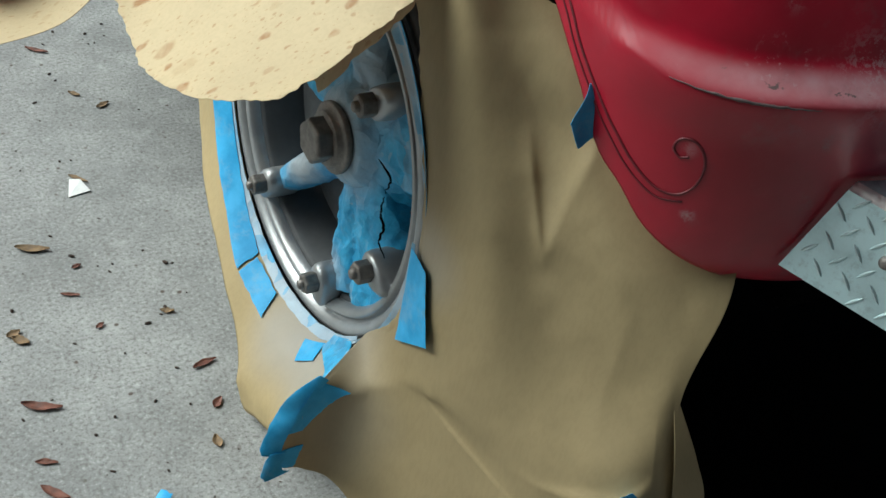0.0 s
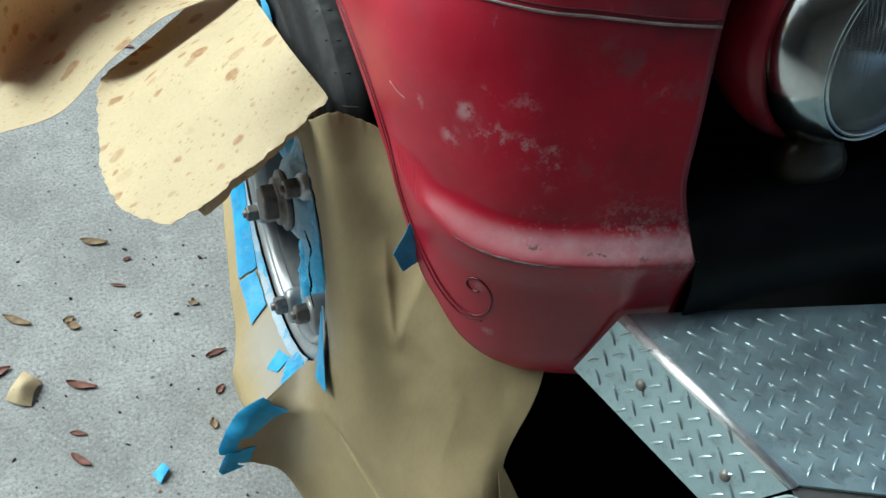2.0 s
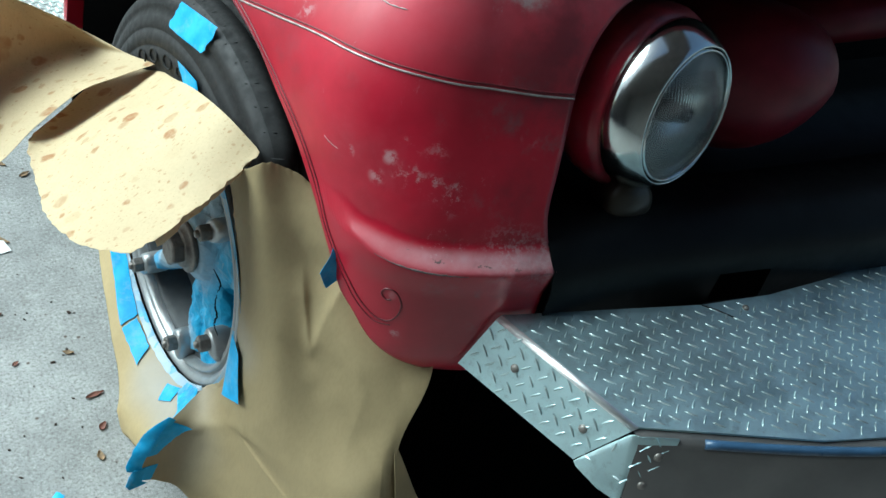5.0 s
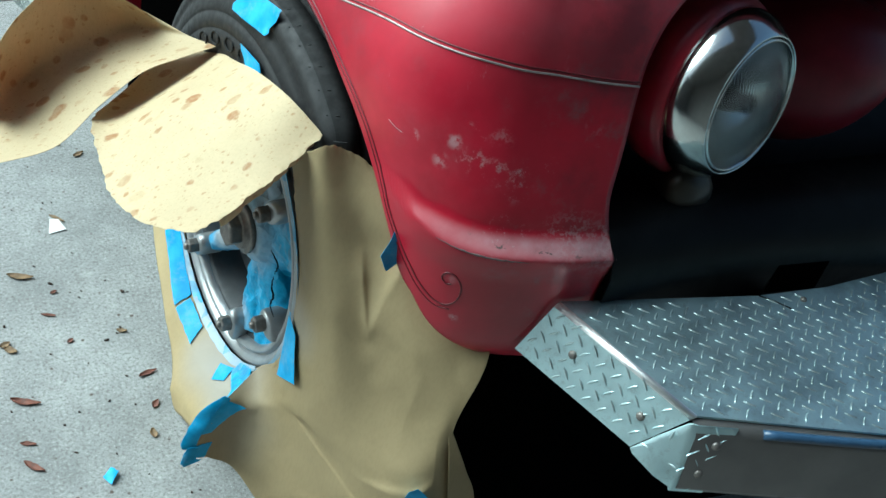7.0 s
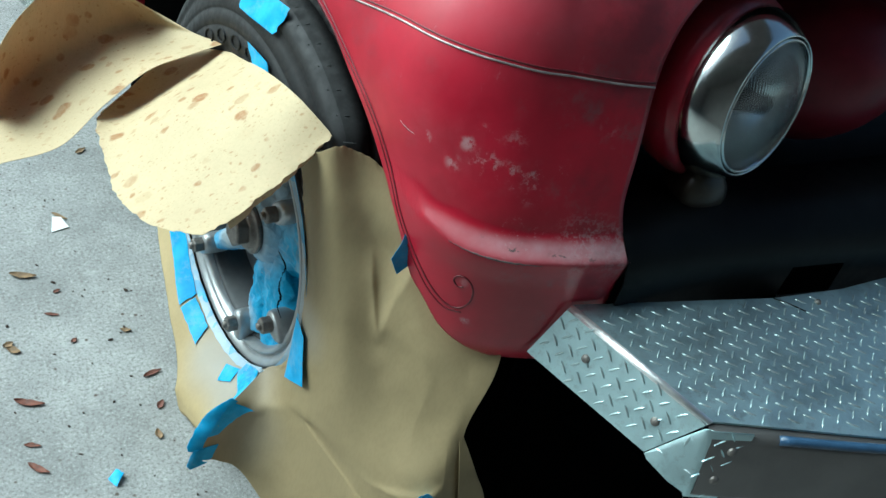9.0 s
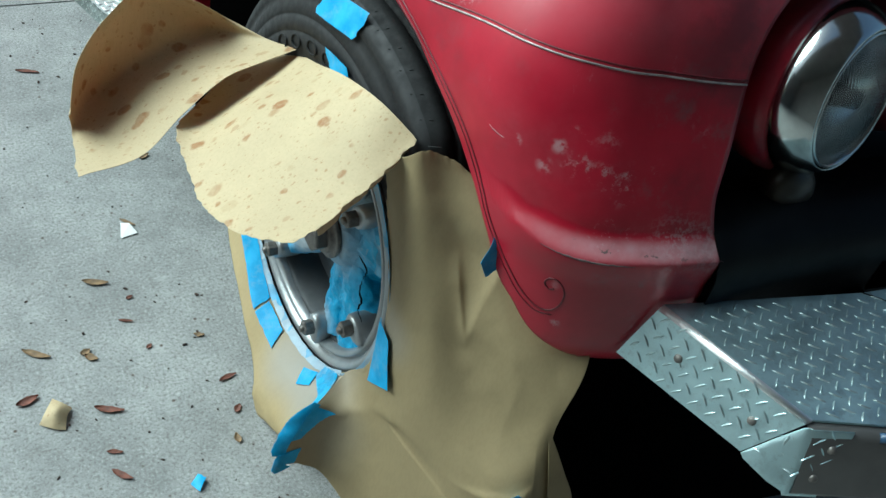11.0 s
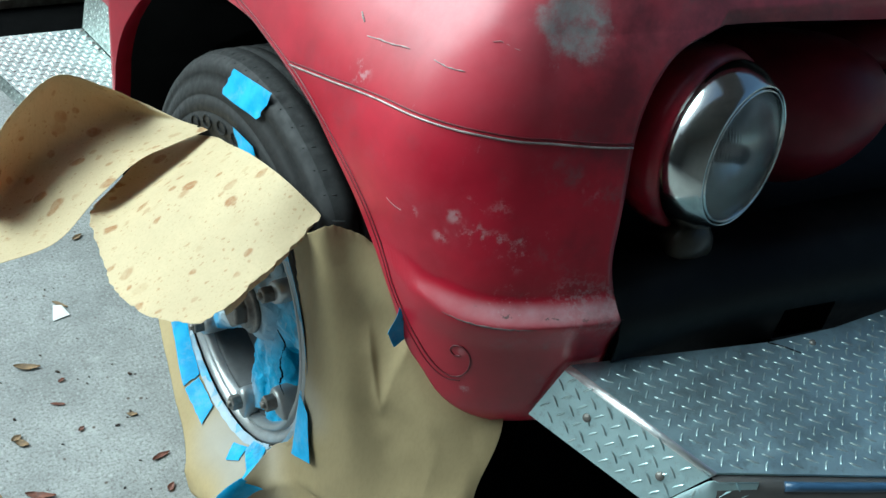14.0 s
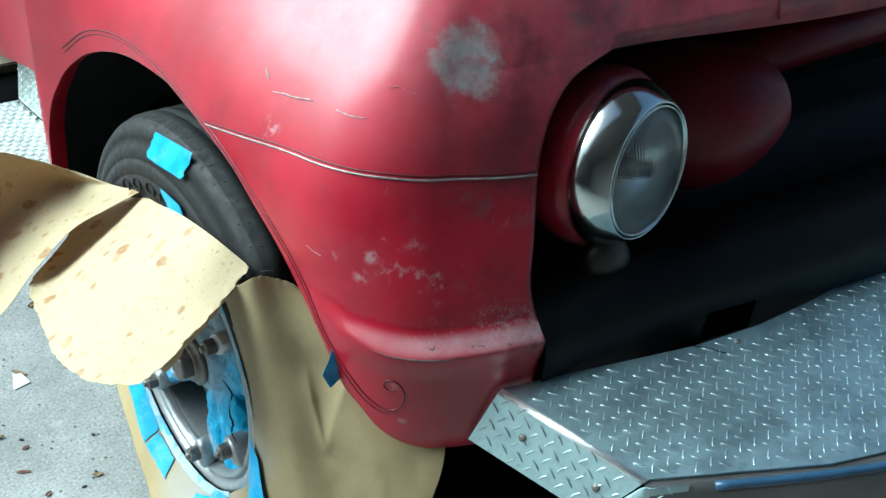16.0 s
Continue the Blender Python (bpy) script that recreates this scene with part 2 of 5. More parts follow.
def tape_sprayed(name, cover, spots=(), crumple=1.0):
    """Blue tape with silver paint misted over it, crinkled into small facets."""
    m, nt, b, vec = bare(name, 0.45, 0, 0.45)
    col = mix(nt, ramp(nt, noise_of(nt, vec, 45, 6), 0.3, 0.7), (0.028, 0.27, 0.52), (0.06, 0.43, 0.74))
    vo = nt.nodes.new("ShaderNodeTexVoronoi")
    vo.inputs["Scale"].default_value = 42
    wob = nt.nodes.new("ShaderNodeVectorMath")
    wob.operation = "MULTIPLY_ADD"
    wz = nt.nodes.new("ShaderNodeTexNoise")
    wz.inputs["Scale"].default_value = 28
    nt.links.new(vec, wz.inputs["Vector"])
    nt.links.new(wz.outputs["Color"], wob.inputs[0])
    wob.inputs[1].default_value = (0.03, 0.03, 0.03)
    nt.links.new(vec, wob.inputs[2])
    nt.links.new(wob.outputs[0], vo.inputs["Vector"])
    # facets that faced the spray gun took more paint
    pick = nt.nodes.new("ShaderNodeSeparateXYZ")
    nt.links.new(vo.outputs["Color"], pick.inputs[0])
    f = ramp(nt, calc(nt, "ADD", calc(nt, "MULTIPLY", pick.outputs["X"], 0.35), calc(nt, "MULTIPLY", noise_of(nt, vec, 9, 4, 0.5), 0.65)), 0.62 - 0.3 * cover, 0.92 - 0.3 * cover, 0.0, 0.8)
    for at, rad, k in spots:
        f = calc(nt, "MAXIMUM", f, calc(nt, "MULTIPLY", near(nt, vec, at, rad, 0.75), k))
    col = mix(nt, calc(nt, "MULTIPLY", f, 0.92), col, (0.47, 0.49, 0.50))
    nt.links.new(col, b.inputs["Base Color"])
    n1 = bump(nt, b, vo.outputs["Distance"], 0.55 * crumple, 0.010)
    n2 = bump(nt, b, noise_of(nt, vec, 70, 3, 0.6), 0.5 * crumple, 0.004, n1)
    bump(nt, b, noise_of(nt, vec, 220, 3, 0.6), 0.3, 0.001, n2)
    return m


def tread_plate_metal(name, rough, base):
    m, nt, b, vec = bare(name, rough, 1.0)
    grime_shade = ramp(nt, noise_of(nt, vec, 9, 8, 0.7), 0.42, 0.7)
    col = mix(nt, grime_shade, base, tuple(c * 0.62 for c in base))
    spots = ramp(nt, noise_of(nt, vec, 48, 6, 0.75), 0.52, 0.68)
    col = mix(nt, calc(nt, "MULTIPLY", spots, 0.5), col, tuple(c * 0.5 for c in base))
    rust = ramp(nt, noise_of(nt, vec, 30, 5, 0.7), 0.70, 0.78)
    col = mix(nt, calc(nt, "MULTIPLY", rust, 0.3), col, (0.30, 0.24, 0.16))
    nt.links.new(col, b.inputs["Base Color"])
    nt.links.new(ramp(nt, noise_of(nt, vec, 40, 7, 0.7), 0.3, 0.7, rough * 0.9, rough * 1.12), b.inputs["Roughness"])
    bump(nt, b, noise_of(nt, vec, 190, 4, 0.6), 0.05, 0.0006)
    return m


def lens_glass():
    m, nt, b, vec = bare("headlight_glass", 0.03, 0.0)
    b.inputs["Base Color"].default_value = (0.93, 0.96, 0.95, 1)
    b.inputs["Transmission Weight"].default_value = 0.93
    b.inputs["IOR"].default_value = 1.5
    wv = nt.nodes.new("ShaderNodeTexWave")
    wv.inputs["Scale"].default_value = 60
    nt.links.new(vec, wv.inputs["Vector"])
    bump(nt, b, wv.outputs["Fac"], 0.3, 0.002)
    return m


M_RED = red_paint()
M_CONC = concrete()
M_PAPER = kraft("kraft_paper", (0.37, 0.29, 0.155), 0.0, (((0.03, -0.16, 0.17), 0.17, 0.5), ((0.045, -0.285, 0.43), 0.07, 0.30)))
M_SIDEPAPER = kraft("kraft_paper_sidewall", (0.47, 0.365, 0.19), 0.0, (((-0.01, -0.05, 0.13), 0.10, 0.55), ((-0.01, -0.15, 0.17), 0.12, 0.6)))
M_SPOTTED = kraft("spotted_kraft_paper", (0.67, 0.545, 0.33), 1.0, None, 0.28)
M_TAPE = tape()
M_TAPE2 = tape_sprayed("oversprayed_blue_tape", 0.30, (((-0.01, -0.055, 0.03), 0.10, 0.85), ((0.0, -0.08, 0.12), 0.09, 0.75), ((0.0, 0.055, -0.075), 0.075, 0.95), ((0.0, -0.06, -0.165), 0.05, 0.6)))
M_TAPE3 = tape_sprayed("silver_sprayed_tape", 1.5, (), 0.5)
M_SILVER = mat("silver_wheel_paint", (0.36, 0.37, 0.375), 0.34, 0.6, 25, 0.12, 0.15, 200, dist=0.001)
M_BOLT = mat("grey_bolt_steel", (0.20, 0.185, 0.17), 0.5, 0.6, 90, 0.25, 0.3, 200, dist=0.001)
M_DRUM = mat("dull_grey_drum", (0.06, 0.064, 0.068), 0.6, 0.2, 12, 0.25, 0.2, 90)
M_PLATE = tread_plate_metal("aluminium_tread_plate", 0.46, (0.57, 0.735, 0.765))
M_LUG = tread_plate_metal("worn_plate_lugs", 0.42, (0.66, 0.77, 0.78))
M_STEP = tread_plate_metal("running_board_plate", 0.55, (0.50, 0.555, 0.535))
M_STEPLUG = tread_plate_metal("running_board_lugs", 0.40, (0.80, 0.86, 0.83))
M_TIMBER = mat("weathered_timber", (0.17, 0.14, 0.10), 0.8, 0, 14, 0.45, 0.4, 60, spec=0.2)
M_HOLE = mat("slot_darkness", (0.0015, 0.0015, 0.0015), 1.0, 0, 20, 0.1, spec=0.0)
M_BEND = mat("bend_highlight", (0.97, 0.985, 0.98), 0.45, 1.0, 90, 0.03)
M_FACE = mat("dull_steel_face", (0.16, 0.155, 0.15), 0.40, 0.6, 6, 0.15, 0.1, 120)
M_EDGE = mat("blue_edge_reflection", (0.035, 0.075, 0.14), 0.32, 0, 30, 0.2, 0.05, 90)
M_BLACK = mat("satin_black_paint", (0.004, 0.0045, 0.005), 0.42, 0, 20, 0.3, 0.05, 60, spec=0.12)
M_DARK = mat("dark_underbody", (0.003, 0.003, 0.003), 0.95, 0, 20, 0.2, spec=0.02)
M_RUBBER = mat("weathered_tyre_rubber", (0.017, 0.0168, 0.0172), 0.66, 0, 30, 0.15, 0.04, 160, spec=0.35)
M_TREAD = mat("black_tread_rubber", (0.014, 0.014, 0.014), 0.8, 0, 30, 0.2, spec=0.3)
M_CHROME = mat("pitted_chrome", (0.62, 0.65, 0.63), 0.15, 1.0, 30, 0.06, 0.03, 120, dist=0.001)
M_REFLECTOR = mat("lamp_reflector", (0.92, 0.95, 0.93), 0.22, 1.0, 20, 0.05)
M_GLASS = lens_glass()
M_TRIM = mat("scuffed_trim_metal", (0.36, 0.31, 0.30), 0.42, 0.6, 60, 0.3)
M_RED_SHADED = mat("shaded_red_paint", (0.16, 0.007, 0.018), 0.40, 0, 9, 0.25, 0.03, 80, spec=0.35)
M_LINE = mat("dark_pinstripe", (0.11, 0.008, 0.014), 0.5, 0, 60, 0.3)
M_SCRAPE = mat("bare_dark_steel", (0.10, 0.07, 0.07), 0.6, 0, 90, 0.4)
M_SCUFF = mat("faint_scuff", (0.36, 0.17, 0.18), 0.6, 0, 90, 0.4)
M_SCRATCH = mat("bare_scratch", (0.46, 0.38, 0.37), 0.6, 0, 90, 0.3)
M_LEAF = mat("brown_dry_leaf", (0.17, 0.065, 0.042), 0.65, 0, 90, 0.35, 0.4, 150)
M_LEAF2 = mat("tan_dry_leaf", (0.22, 0.145, 0.075), 0.7, 0, 90, 0.35, 0.4, 150)
M_CRUMB = mat("dark_debris", (0.055, 0.035, 0.025), 0.85, 0, 120, 0.4)
M_WHITE = mat("white_paper_chip", (0.78, 0.78, 0.76), 0.7, 0, 60, 0.05)
M_WALL = mat("unseen_light_block", (0.13, 0.125, 0.12), 0.9, 0, 4, 0.2)
M_AMBER = mat("dusty_lamp_lens", (0.035, 0.029, 0.020), 0.35, 0, 40, 0.2)


# ---- building blocks ----
def link(name, bm, material, parent=None, label="", smooth=True, thick=0.0, offset=-1.0):
    me = bpy.data.meshes.new(name)
    bm.normal_update()
    bm.to_mesh(me)
    bm.free()
    if smooth:
        me.polygons.foreach_set("use_smooth", [True] * len(me.polygons))
    me.materials.append(material)
    ob = new(name, me)
    if parent:
        ob.parent = parent
    if label:
        ob["label"] = label
    if thick:
        s = ob.modifiers.new("thickness", "SOLIDIFY")
        s.thickness, s.offset = thick, offset
        if smooth:
            ob.modifiers.new("even_shading", "WEIGHTED_NORMAL").weight = 90
    return ob


def part(name, bm, material, parent, label="", **kw):
    return link(name, bm, material, parent, label, **kw)


def empty(name, at=(0, 0, 0)):
    ob = new(name)
    ob.empty_display_size = 0.05
    ob.matrix_basis = Matrix.Translation(at)
    return ob


def interp(x, xs, ys):
    return float(np.interp(x, xs, ys))


def spline(pts, n, closed=False):
    """n points on a Catmull-Rom curve through pts."""
    pts = [Vector(p) for p in pts]
    out, m = [], len(pts)
    seg = m if closed else m - 1
    for i in range(n):
        u = i / (n if closed else n - 1) * seg
        k = min(int(u), seg - 1)
        f = u - k
        if closed:
            p0, p1, p2, p3 = (pts[(k + j) % m] for j in (-1, 0, 1, 2))
        else:
            p1, p2 = pts[k], pts[k + 1]
            p0 = pts[k - 1] if k > 0 else p1 * 2 - p2
            p3 = pts[k + 2] if k + 2 < m else p2 * 2 - p1
        out.append(0.5 * ((2 * p1) + (p2 - p0) * f + (2 * p0 - 5 * p1 + 4 * p2 - p3) * f * f + (3 * p1 - p0 - 3 * p2 + p3) * f ** 3))
    return out


def grid(rows, closed_u=False, closed_v=False):
    bm = bmesh.new()
    vs = [[bm.verts.new(p) for p in r] for r in rows]
    nr, nc = len(vs), len(vs[0])
    for i in range(nr if closed_v else nr - 1):
        for j in range(nc if closed_u else nc - 1):
            a, b = vs[i], vs[(i + 1) % nr]
            try:
                bm.faces.new((a[j], a[(j + 1) % nc], b[(j + 1) % nc], b[j]))
            except ValueError:
                pass
    return bm


def net(rows, nu, nv, wrinkle=0.0, scale=8.0, seed=0.0):
    """A sheet through a small net of control points, with soft wrinkles."""
    across = [spline(r, nu) for r in rows]
    cols = [spline([a[j] for a in across], nv) for j in range(nu)]
    out = []
    for i in range(nv):
        line = []
        for j in range(nu):
            p = cols[j][i]
            if wrinkle:
                d = noise.noise(p * scale + Vector((seed, seed, 0))) + 0.5 * noise.noise(p * scale * 2.7 + Vector((0, seed, 5)))
                e = noise.noise(p * scale * 1.3 + Vector((7, seed, 1)))
                p = p + Vector((-0.5, -0.75, 0.3)) * (wrinkle * (d + 0.6 * (abs(e) - 0.3)))
            line.append(p)
        out.append(line)
    return grid(out)


def revolve(profile, n=48, axis="x", full=True):
    """profile: pairs (along the axis, radius)."""
    rows = []
    for k in range(n):
        a = 2 * math.pi * k / n
        rows.append([(x, r * math.cos(a), r * math.sin(a)) for x, r in profile])
    bm = grid(rows, closed_v=True)
    bmesh.ops.remove_doubles(bm, verts=bm.verts, dist=1e-6)
    bmesh.ops.recalc_face_normals(bm, faces=bm.faces)
    if axis == "z":
        bmesh.ops.rotate(bm, verts=bm.verts, cent=(0, 0, 0), matrix=Matrix.Rotation(radians(-90), 3, "Y"))
    return bm


def tube(path, r, n=8, cap=True):
    path = [Vector(p) for p in path]
    rows, up = [], Vector((0.12, 0.3, 0.95))
    for i, p in enumerate(path):
        d = (path[min(i + 1, len(path) - 1)] - path[max(i - 1, 0)]).normalized()
        a = d.cross(up).normalized()
        b = a.cross(d).normalized()
        rr = r(i / (len(path) - 1)) if callable(r) else r
        rows.append([p + (a * math.cos(2 * math.pi * k / n) + b * math.sin(2 * math.pi * k / n)) * rr for k in range(n)])
    bm = grid(rows, closed_u=True)
    if cap:
        bm.verts.ensure_lookup_table()
        for lo in (0, (len(path) - 1) * n):
            bm.faces.new([bm.verts[lo + k] for k in range(n)])
    bmesh.ops.recalc_face_normals(bm, faces=bm.faces)
    return bm


def slab(outline, thick, down=Vector((0, 0, -1)), bevel=0.0):
    """A plate with the given outline (3D points), thick along down."""
    bm = bmesh.new()
    top = [bm.verts.new(p) for p in outline]
    bot = [bm.verts.new(Vector(p) + down * thick) for p in outline]
    n = len(top)
    bm.faces.new(top)
    bm.faces.new(bot[::-1])
    for i in range(n):
        bm.faces.new((top[i], bot[i], bot[(i + 1) % n], top[(i + 1) % n]))
    bmesh.ops.recalc_face_normals(bm, faces=bm.faces)
    if bevel:
        bmesh.ops.bevel(bm, geom=list(bm.edges), offset=bevel, segments=2, affect="EDGES")
    return bm


def box(cx, cy, cz, sx, sy, sz, bevel=0.0):
    o = [(cx - sx / 2, cy - sy / 2, cz + sz / 2), (cx + sx / 2, cy - sy / 2, cz + sz / 2), (cx + sx / 2, cy + sy / 2, cz + sz / 2), (cx - sx / 2, cy + sy / 2, cz + sz / 2)]
    return slab(o, sz, bevel=bevel)


def smooth01(x):
    x = min(1.0, max(0.0, x))
    return x * x * (3 - 2 * x)


def curve1(x, xs, ys):
    """A smooth curve through the pairs (xs, ys)."""
    if x <= xs[0]:
        return ys[0]
    if x >= xs[-1]:
        return ys[-1]
    k = max(i for i in range(len(xs) - 1) if xs[i] <= x)
    h = xs[k + 1] - xs[k]
    f = (x - xs[k]) / h
    m0 = (ys[k + 1] - ys[k - 1]) / (xs[k + 1] - xs[k - 1]) if k > 0 else (ys[1] - ys[0]) / h
    m1 = (ys[k + 2] - ys[k]) / (xs[k + 2] - xs[k]) if k + 2 < len(xs) else (ys[k + 1] - ys[k]) / h
    return (2 * f ** 3 - 3 * f * f + 1) * ys[k] + (f ** 3 - 2 * f * f + f) * h * m0 + (-2 * f ** 3 + 3 * f * f) * ys[k + 1] + (f ** 3 - f * f) * h * m1


def anchor(name, at, label, category="", group="", parent=None):
    ob = empty(name, at)
    if parent:
        ob.parent = parent
        ob.matrix_parent_inverse = parent.matrix_basis.inverted()
    return tagged(ob, label, category, group)


def under(parent, name, bm, material, label="", **kw):
    """A part whose mesh is given in world coordinates."""
    ob = link(name, bm, material, None, label, **kw)
    ob.parent = parent
    ob.matrix_parent_inverse = parent.matrix_basis.inverted()
    return ob


# ---- floor and shell ----
def floor_slab(x0, x1, y0, y1):
    return slab([(x0, y0, 0), (x1, y0, 0), (x1, y1, 0), (x0, y1, 0)], 0.12)


bm = floor_slab(-30, 30, -30, 1.387)
bm2 = floor_slab(-30, 30, 1.393, 40)
for name, b_ in (("floor", bm), ("floor_bay", bm2)):
    tagged(link(name, b_, M_CONC, smooth=False), "weathered grey concrete floor with specks and stains", "floor", kind="structure")
bm = box(0, 5, -0.07, 60, 70, 0.1)
tagged(link("ground", bm, M_CRUMB, smooth=False), "dark ground in the joint under the floor", "ground", kind="structure")
# unseen walls and ceiling, added to keep light off the truck's front
tagged(link("light_block_south", box(-0.8, -2.875, 1.4, 5.4, 0.15, 2.8), M_WALL, smooth=False), "unseen dark wall added to hold back light from the front", "wall", kind="structure")
tagged(link("light_block_west", box(-3.5, -1.575, 1.4, 0.15, 2.45, 2.8), M_WALL, smooth=False), "unseen dark wall added to hold back light from the side", "wall", kind="structure")
roof = slab([(-3.5, -2.8, 2.8), (1.9, -2.8, 2.8), (1.9, 3.2, 2.8), (0.75, 3.2, 2.8), (0.75, -0.7, 2.8), (-3.5, -0.7, 2.8)], 0.1)
tagged(link("ceiling", roof, M_WALL, smooth=False), "unseen dark slab added to hold back light from above", "ceiling", kind="structure")

# ---- truck ----
truck = anchor("truck", (0.6, 0.3, 0.0), "vintage red truck with worn faded paint and chrome headlight", "truck")
BASE = [(-0.03, 0.56), (0.02, 0.42), (0.052, 0.28), (0.062, 0.12), (0.065, -0.05), (0.082, -0.2), (0.104, -0.32), (0.137, -0.395), (0.19, -0.448), (0.27, -0.476), (0.36, -0.492), (0.52, -0.505), (0.9, -0.515), (1.9, -0.45)]
CROWN = [(0.40, 0.56), (0.40, 0.42), (0.40, 0.28), (0.40, 0.12), (0.41, 0.0), (0.42, -0.06), (0.44, -0.10), (0.46, -0.125), (0.49, -0.145), (0.54, -0.16), (0.6, -0.165), (0.70, -0.17), (1.0, -0.17), (1.9, -0.15)]
NB_ = 520
BCURVE = spline([(x, y, 0) for x, y in BASE], NB_)
TCURVE = spline([(x, y, 0) for x, y in CROWN], NB_)
BLEN = [0.0]
for i in range(1, NB_):
    BLEN.append(BLEN[-1] + (BCURVE[i] - BCURVE[i - 1]).length)
BXS, BYS = [p[0] for p in BCURVE], [p[1] for p in BCURVE]
TXS, TYS = [p[0] for p in TCURVE], [p[1] for p in TCURVE]
K0 = min(range(NB_), key=lambda i: abs(BXS[i] - 0.13) + abs(BYS[i] + 0.385))


def s_of_x(x):
    """Arc length at which the front of the outline reaches x."""
    return float(np.interp(x, BXS[K0:], BLEN[K0:]))


def s_of_y(y):
    return float(np.interp(-y, [-v for v in BYS[:K0 + 20]], BLEN[:K0 + 20]))


def base_at(s):
    x, y = interp(s, BLEN, BXS), interp(s, BLEN, BYS)
    d = Vector((interp(s + 0.09, BLEN, BXS) - interp(s - 0.09, BLEN, BXS), interp(s + 0.09, BLEN, BYS) - interp(s - 0.09, BLEN, BYS))).normalized()
    return Vector((x, y)), Vector((-d[1], d[0]))


SC, SF, SR = s_of_y(-0.28), s_of_x(0.24), s_of_y(-0.300)
ZC = 1.05
SIDE_Z, SIDE_O = (0.3, 0.78, 0.86, 0.92, 0.99, 1.05, 1.1), (0.0, 0.0, 0.004, 0.018, 0.055, 0.10, 0.15)
FRONT_Z, FRONT_O = (0.3, 0.72, 0.82, 0.92, 0.99, 1.05, 1.1), (0.0, 0.0, 0.026, 0.064, 0.092, 0.125, 0.17)


def fender(s, z, proud=0.0):
    p, n = base_at(s)
    w = smooth01((s - SC) / (SF - SC))
    off = curve1(z, SIDE_Z, SIDE_O) * (1 - w) + curve1(z, FRONT_Z, FRONT_O) * w
    grow = smooth01((s - SR) / 0.17) ** 0.8
    off += grow * 0.007 * smooth01((0.712 - z) / 0.05)
    off -= 0.027 * grow * min(1.0, max(0.0, (0.739 - z) / (0.004 + 0.022 * grow))) ** 1.5
    off += 0.05 * smooth01((0.60 - z) / 0.16) ** 2 * smooth01((s - 0.35) / 0.2)
    q = p + n * (off - proud)
    return Vector((q[0], q[1], z))


def crown(s, f):
    """The rounded top of the fender, from the shoulder (f 0) to the hood (f 1)."""
    a = fender(s, ZC)
    t = Vector((interp(s, BLEN, TXS), interp(s, BLEN, TYS), 0))
    b0 = fender(s, ZC - 0.012)
    lean = math.hypot(a.x - b0.x, a.y - b0.y) / 0.012
    k = min(1.0, max(0.4, 0.33 * lean / max(0.05, math.hypot(t.x - a.x, t.y - a.y))))
    h = f * k + (1 - k) * f * f
    return Vector((a.x + (t.x - a.x) * h, a.y + (t.y - a.y) * h, ZC + 0.165 * (1 - (1 - f) ** 2)))


ARCH_Y = (0.56, 0.545, 0.49, 0.42, 0.355, 0.285, 0.18, 0.083, -0.023, -0.12, -0.185, -0.25, -0.303, -0.35, -0.38)
ARCH_Z = (0.36, 0.54, 0.672, 0.75, 0.79, 0.817, 0.842, 0.856, 0.853, 0.836, 0.804, 0.765, 0.717, 0.665, 0.62)
NOSE_X = (0.142, 0.16, 0.19, 0.23, 0.27, 0.31, 0.36)
NOSE_Z = (0.599, 0.569, 0.543, 0.523, 0.513, 0.508, 0.506)
LOW_S = [s_of_y(y) for y in ARCH_Y] + [s_of_x(x) for x in NOSE_X]
LOW_S[0] = 0.0
LOW_Z = list(ARCH_Z) + list(NOSE_Z)


def z_low(s):
    return curve1(s, LOW_S, LOW_Z)


END_Z, END_X = (0.48, 0.60, 0.70, 0.725, 0.745, 0.78, 0.82, 0.92, 0.96, 1.0, 1.03, 1.05), (0.343, 0.349, 0.358, 0.359, 0.350, 0.344, 0.348, 0.362, 0.373, 0.397, 0.435, 0.50)
NS, NA, NC = 170, 150, 18
S_ALL = BLEN[-1]
bm = bmesh.new()
va = []
for i in range(NA + 1):
    row = []
    for j in range(NS + 1):
        s = j / NS * s_of_x(0.36)
        for _ in range(4):
            z = z_low(s) + (ZC - z_low(s)) * i / NA
            s = j / NS * s_of_x(curve1(z, END_Z, END_X))
        row.append(bm.verts.new(fender(s, z)))
    va.append(row)
for i in range(NA):
    for j in range(NS):
        bm.faces.new((va[i][j], va[i][j + 1], va[i + 1][j + 1], va[i + 1][j]))
SX = s_of_x(0.50)
s_top = [j / NS * SX for j in range(NS + 1)] + [SX + (S_ALL - SX) * k / 40 for k in range(1, 41)]
vb = [va[NA] + [bm.verts.new(fender(s, ZC - 0.03 * smooth01((s - SX) / 0.7))) for s in s_top[NS + 1:]]]
for i in range(1, NC + 1):
    vb.append([bm.verts.new(crown(s, i / NC)) for s in s_top])
    for j in range(len(s_top) - 1):
        bm.faces.new((vb[i - 1][j], vb[i - 1][j + 1], vb[i][j + 1], vb[i][j]))
low = va[0]
mid = [bm.verts.new(v.co + Vector((0.010, 0.004, -0.003))) for v in low]
flange = [bm.verts.new(v.co + Vector((0.034, 0.014, 0.006))) for v in low]
for a, b_ in ((low, mid), (mid, flange)):
    for j in range(NS):
        bm.faces.new((a[j + 1], a[j], b_[j], b_[j + 1]))
edge = [va[i][NS] for i in range(NA + 1)] + vb[0][NS + 1:]
inner = [bm.verts.new(v.co + Vector((0.006, 0.05, 0.0))) for v in edge]
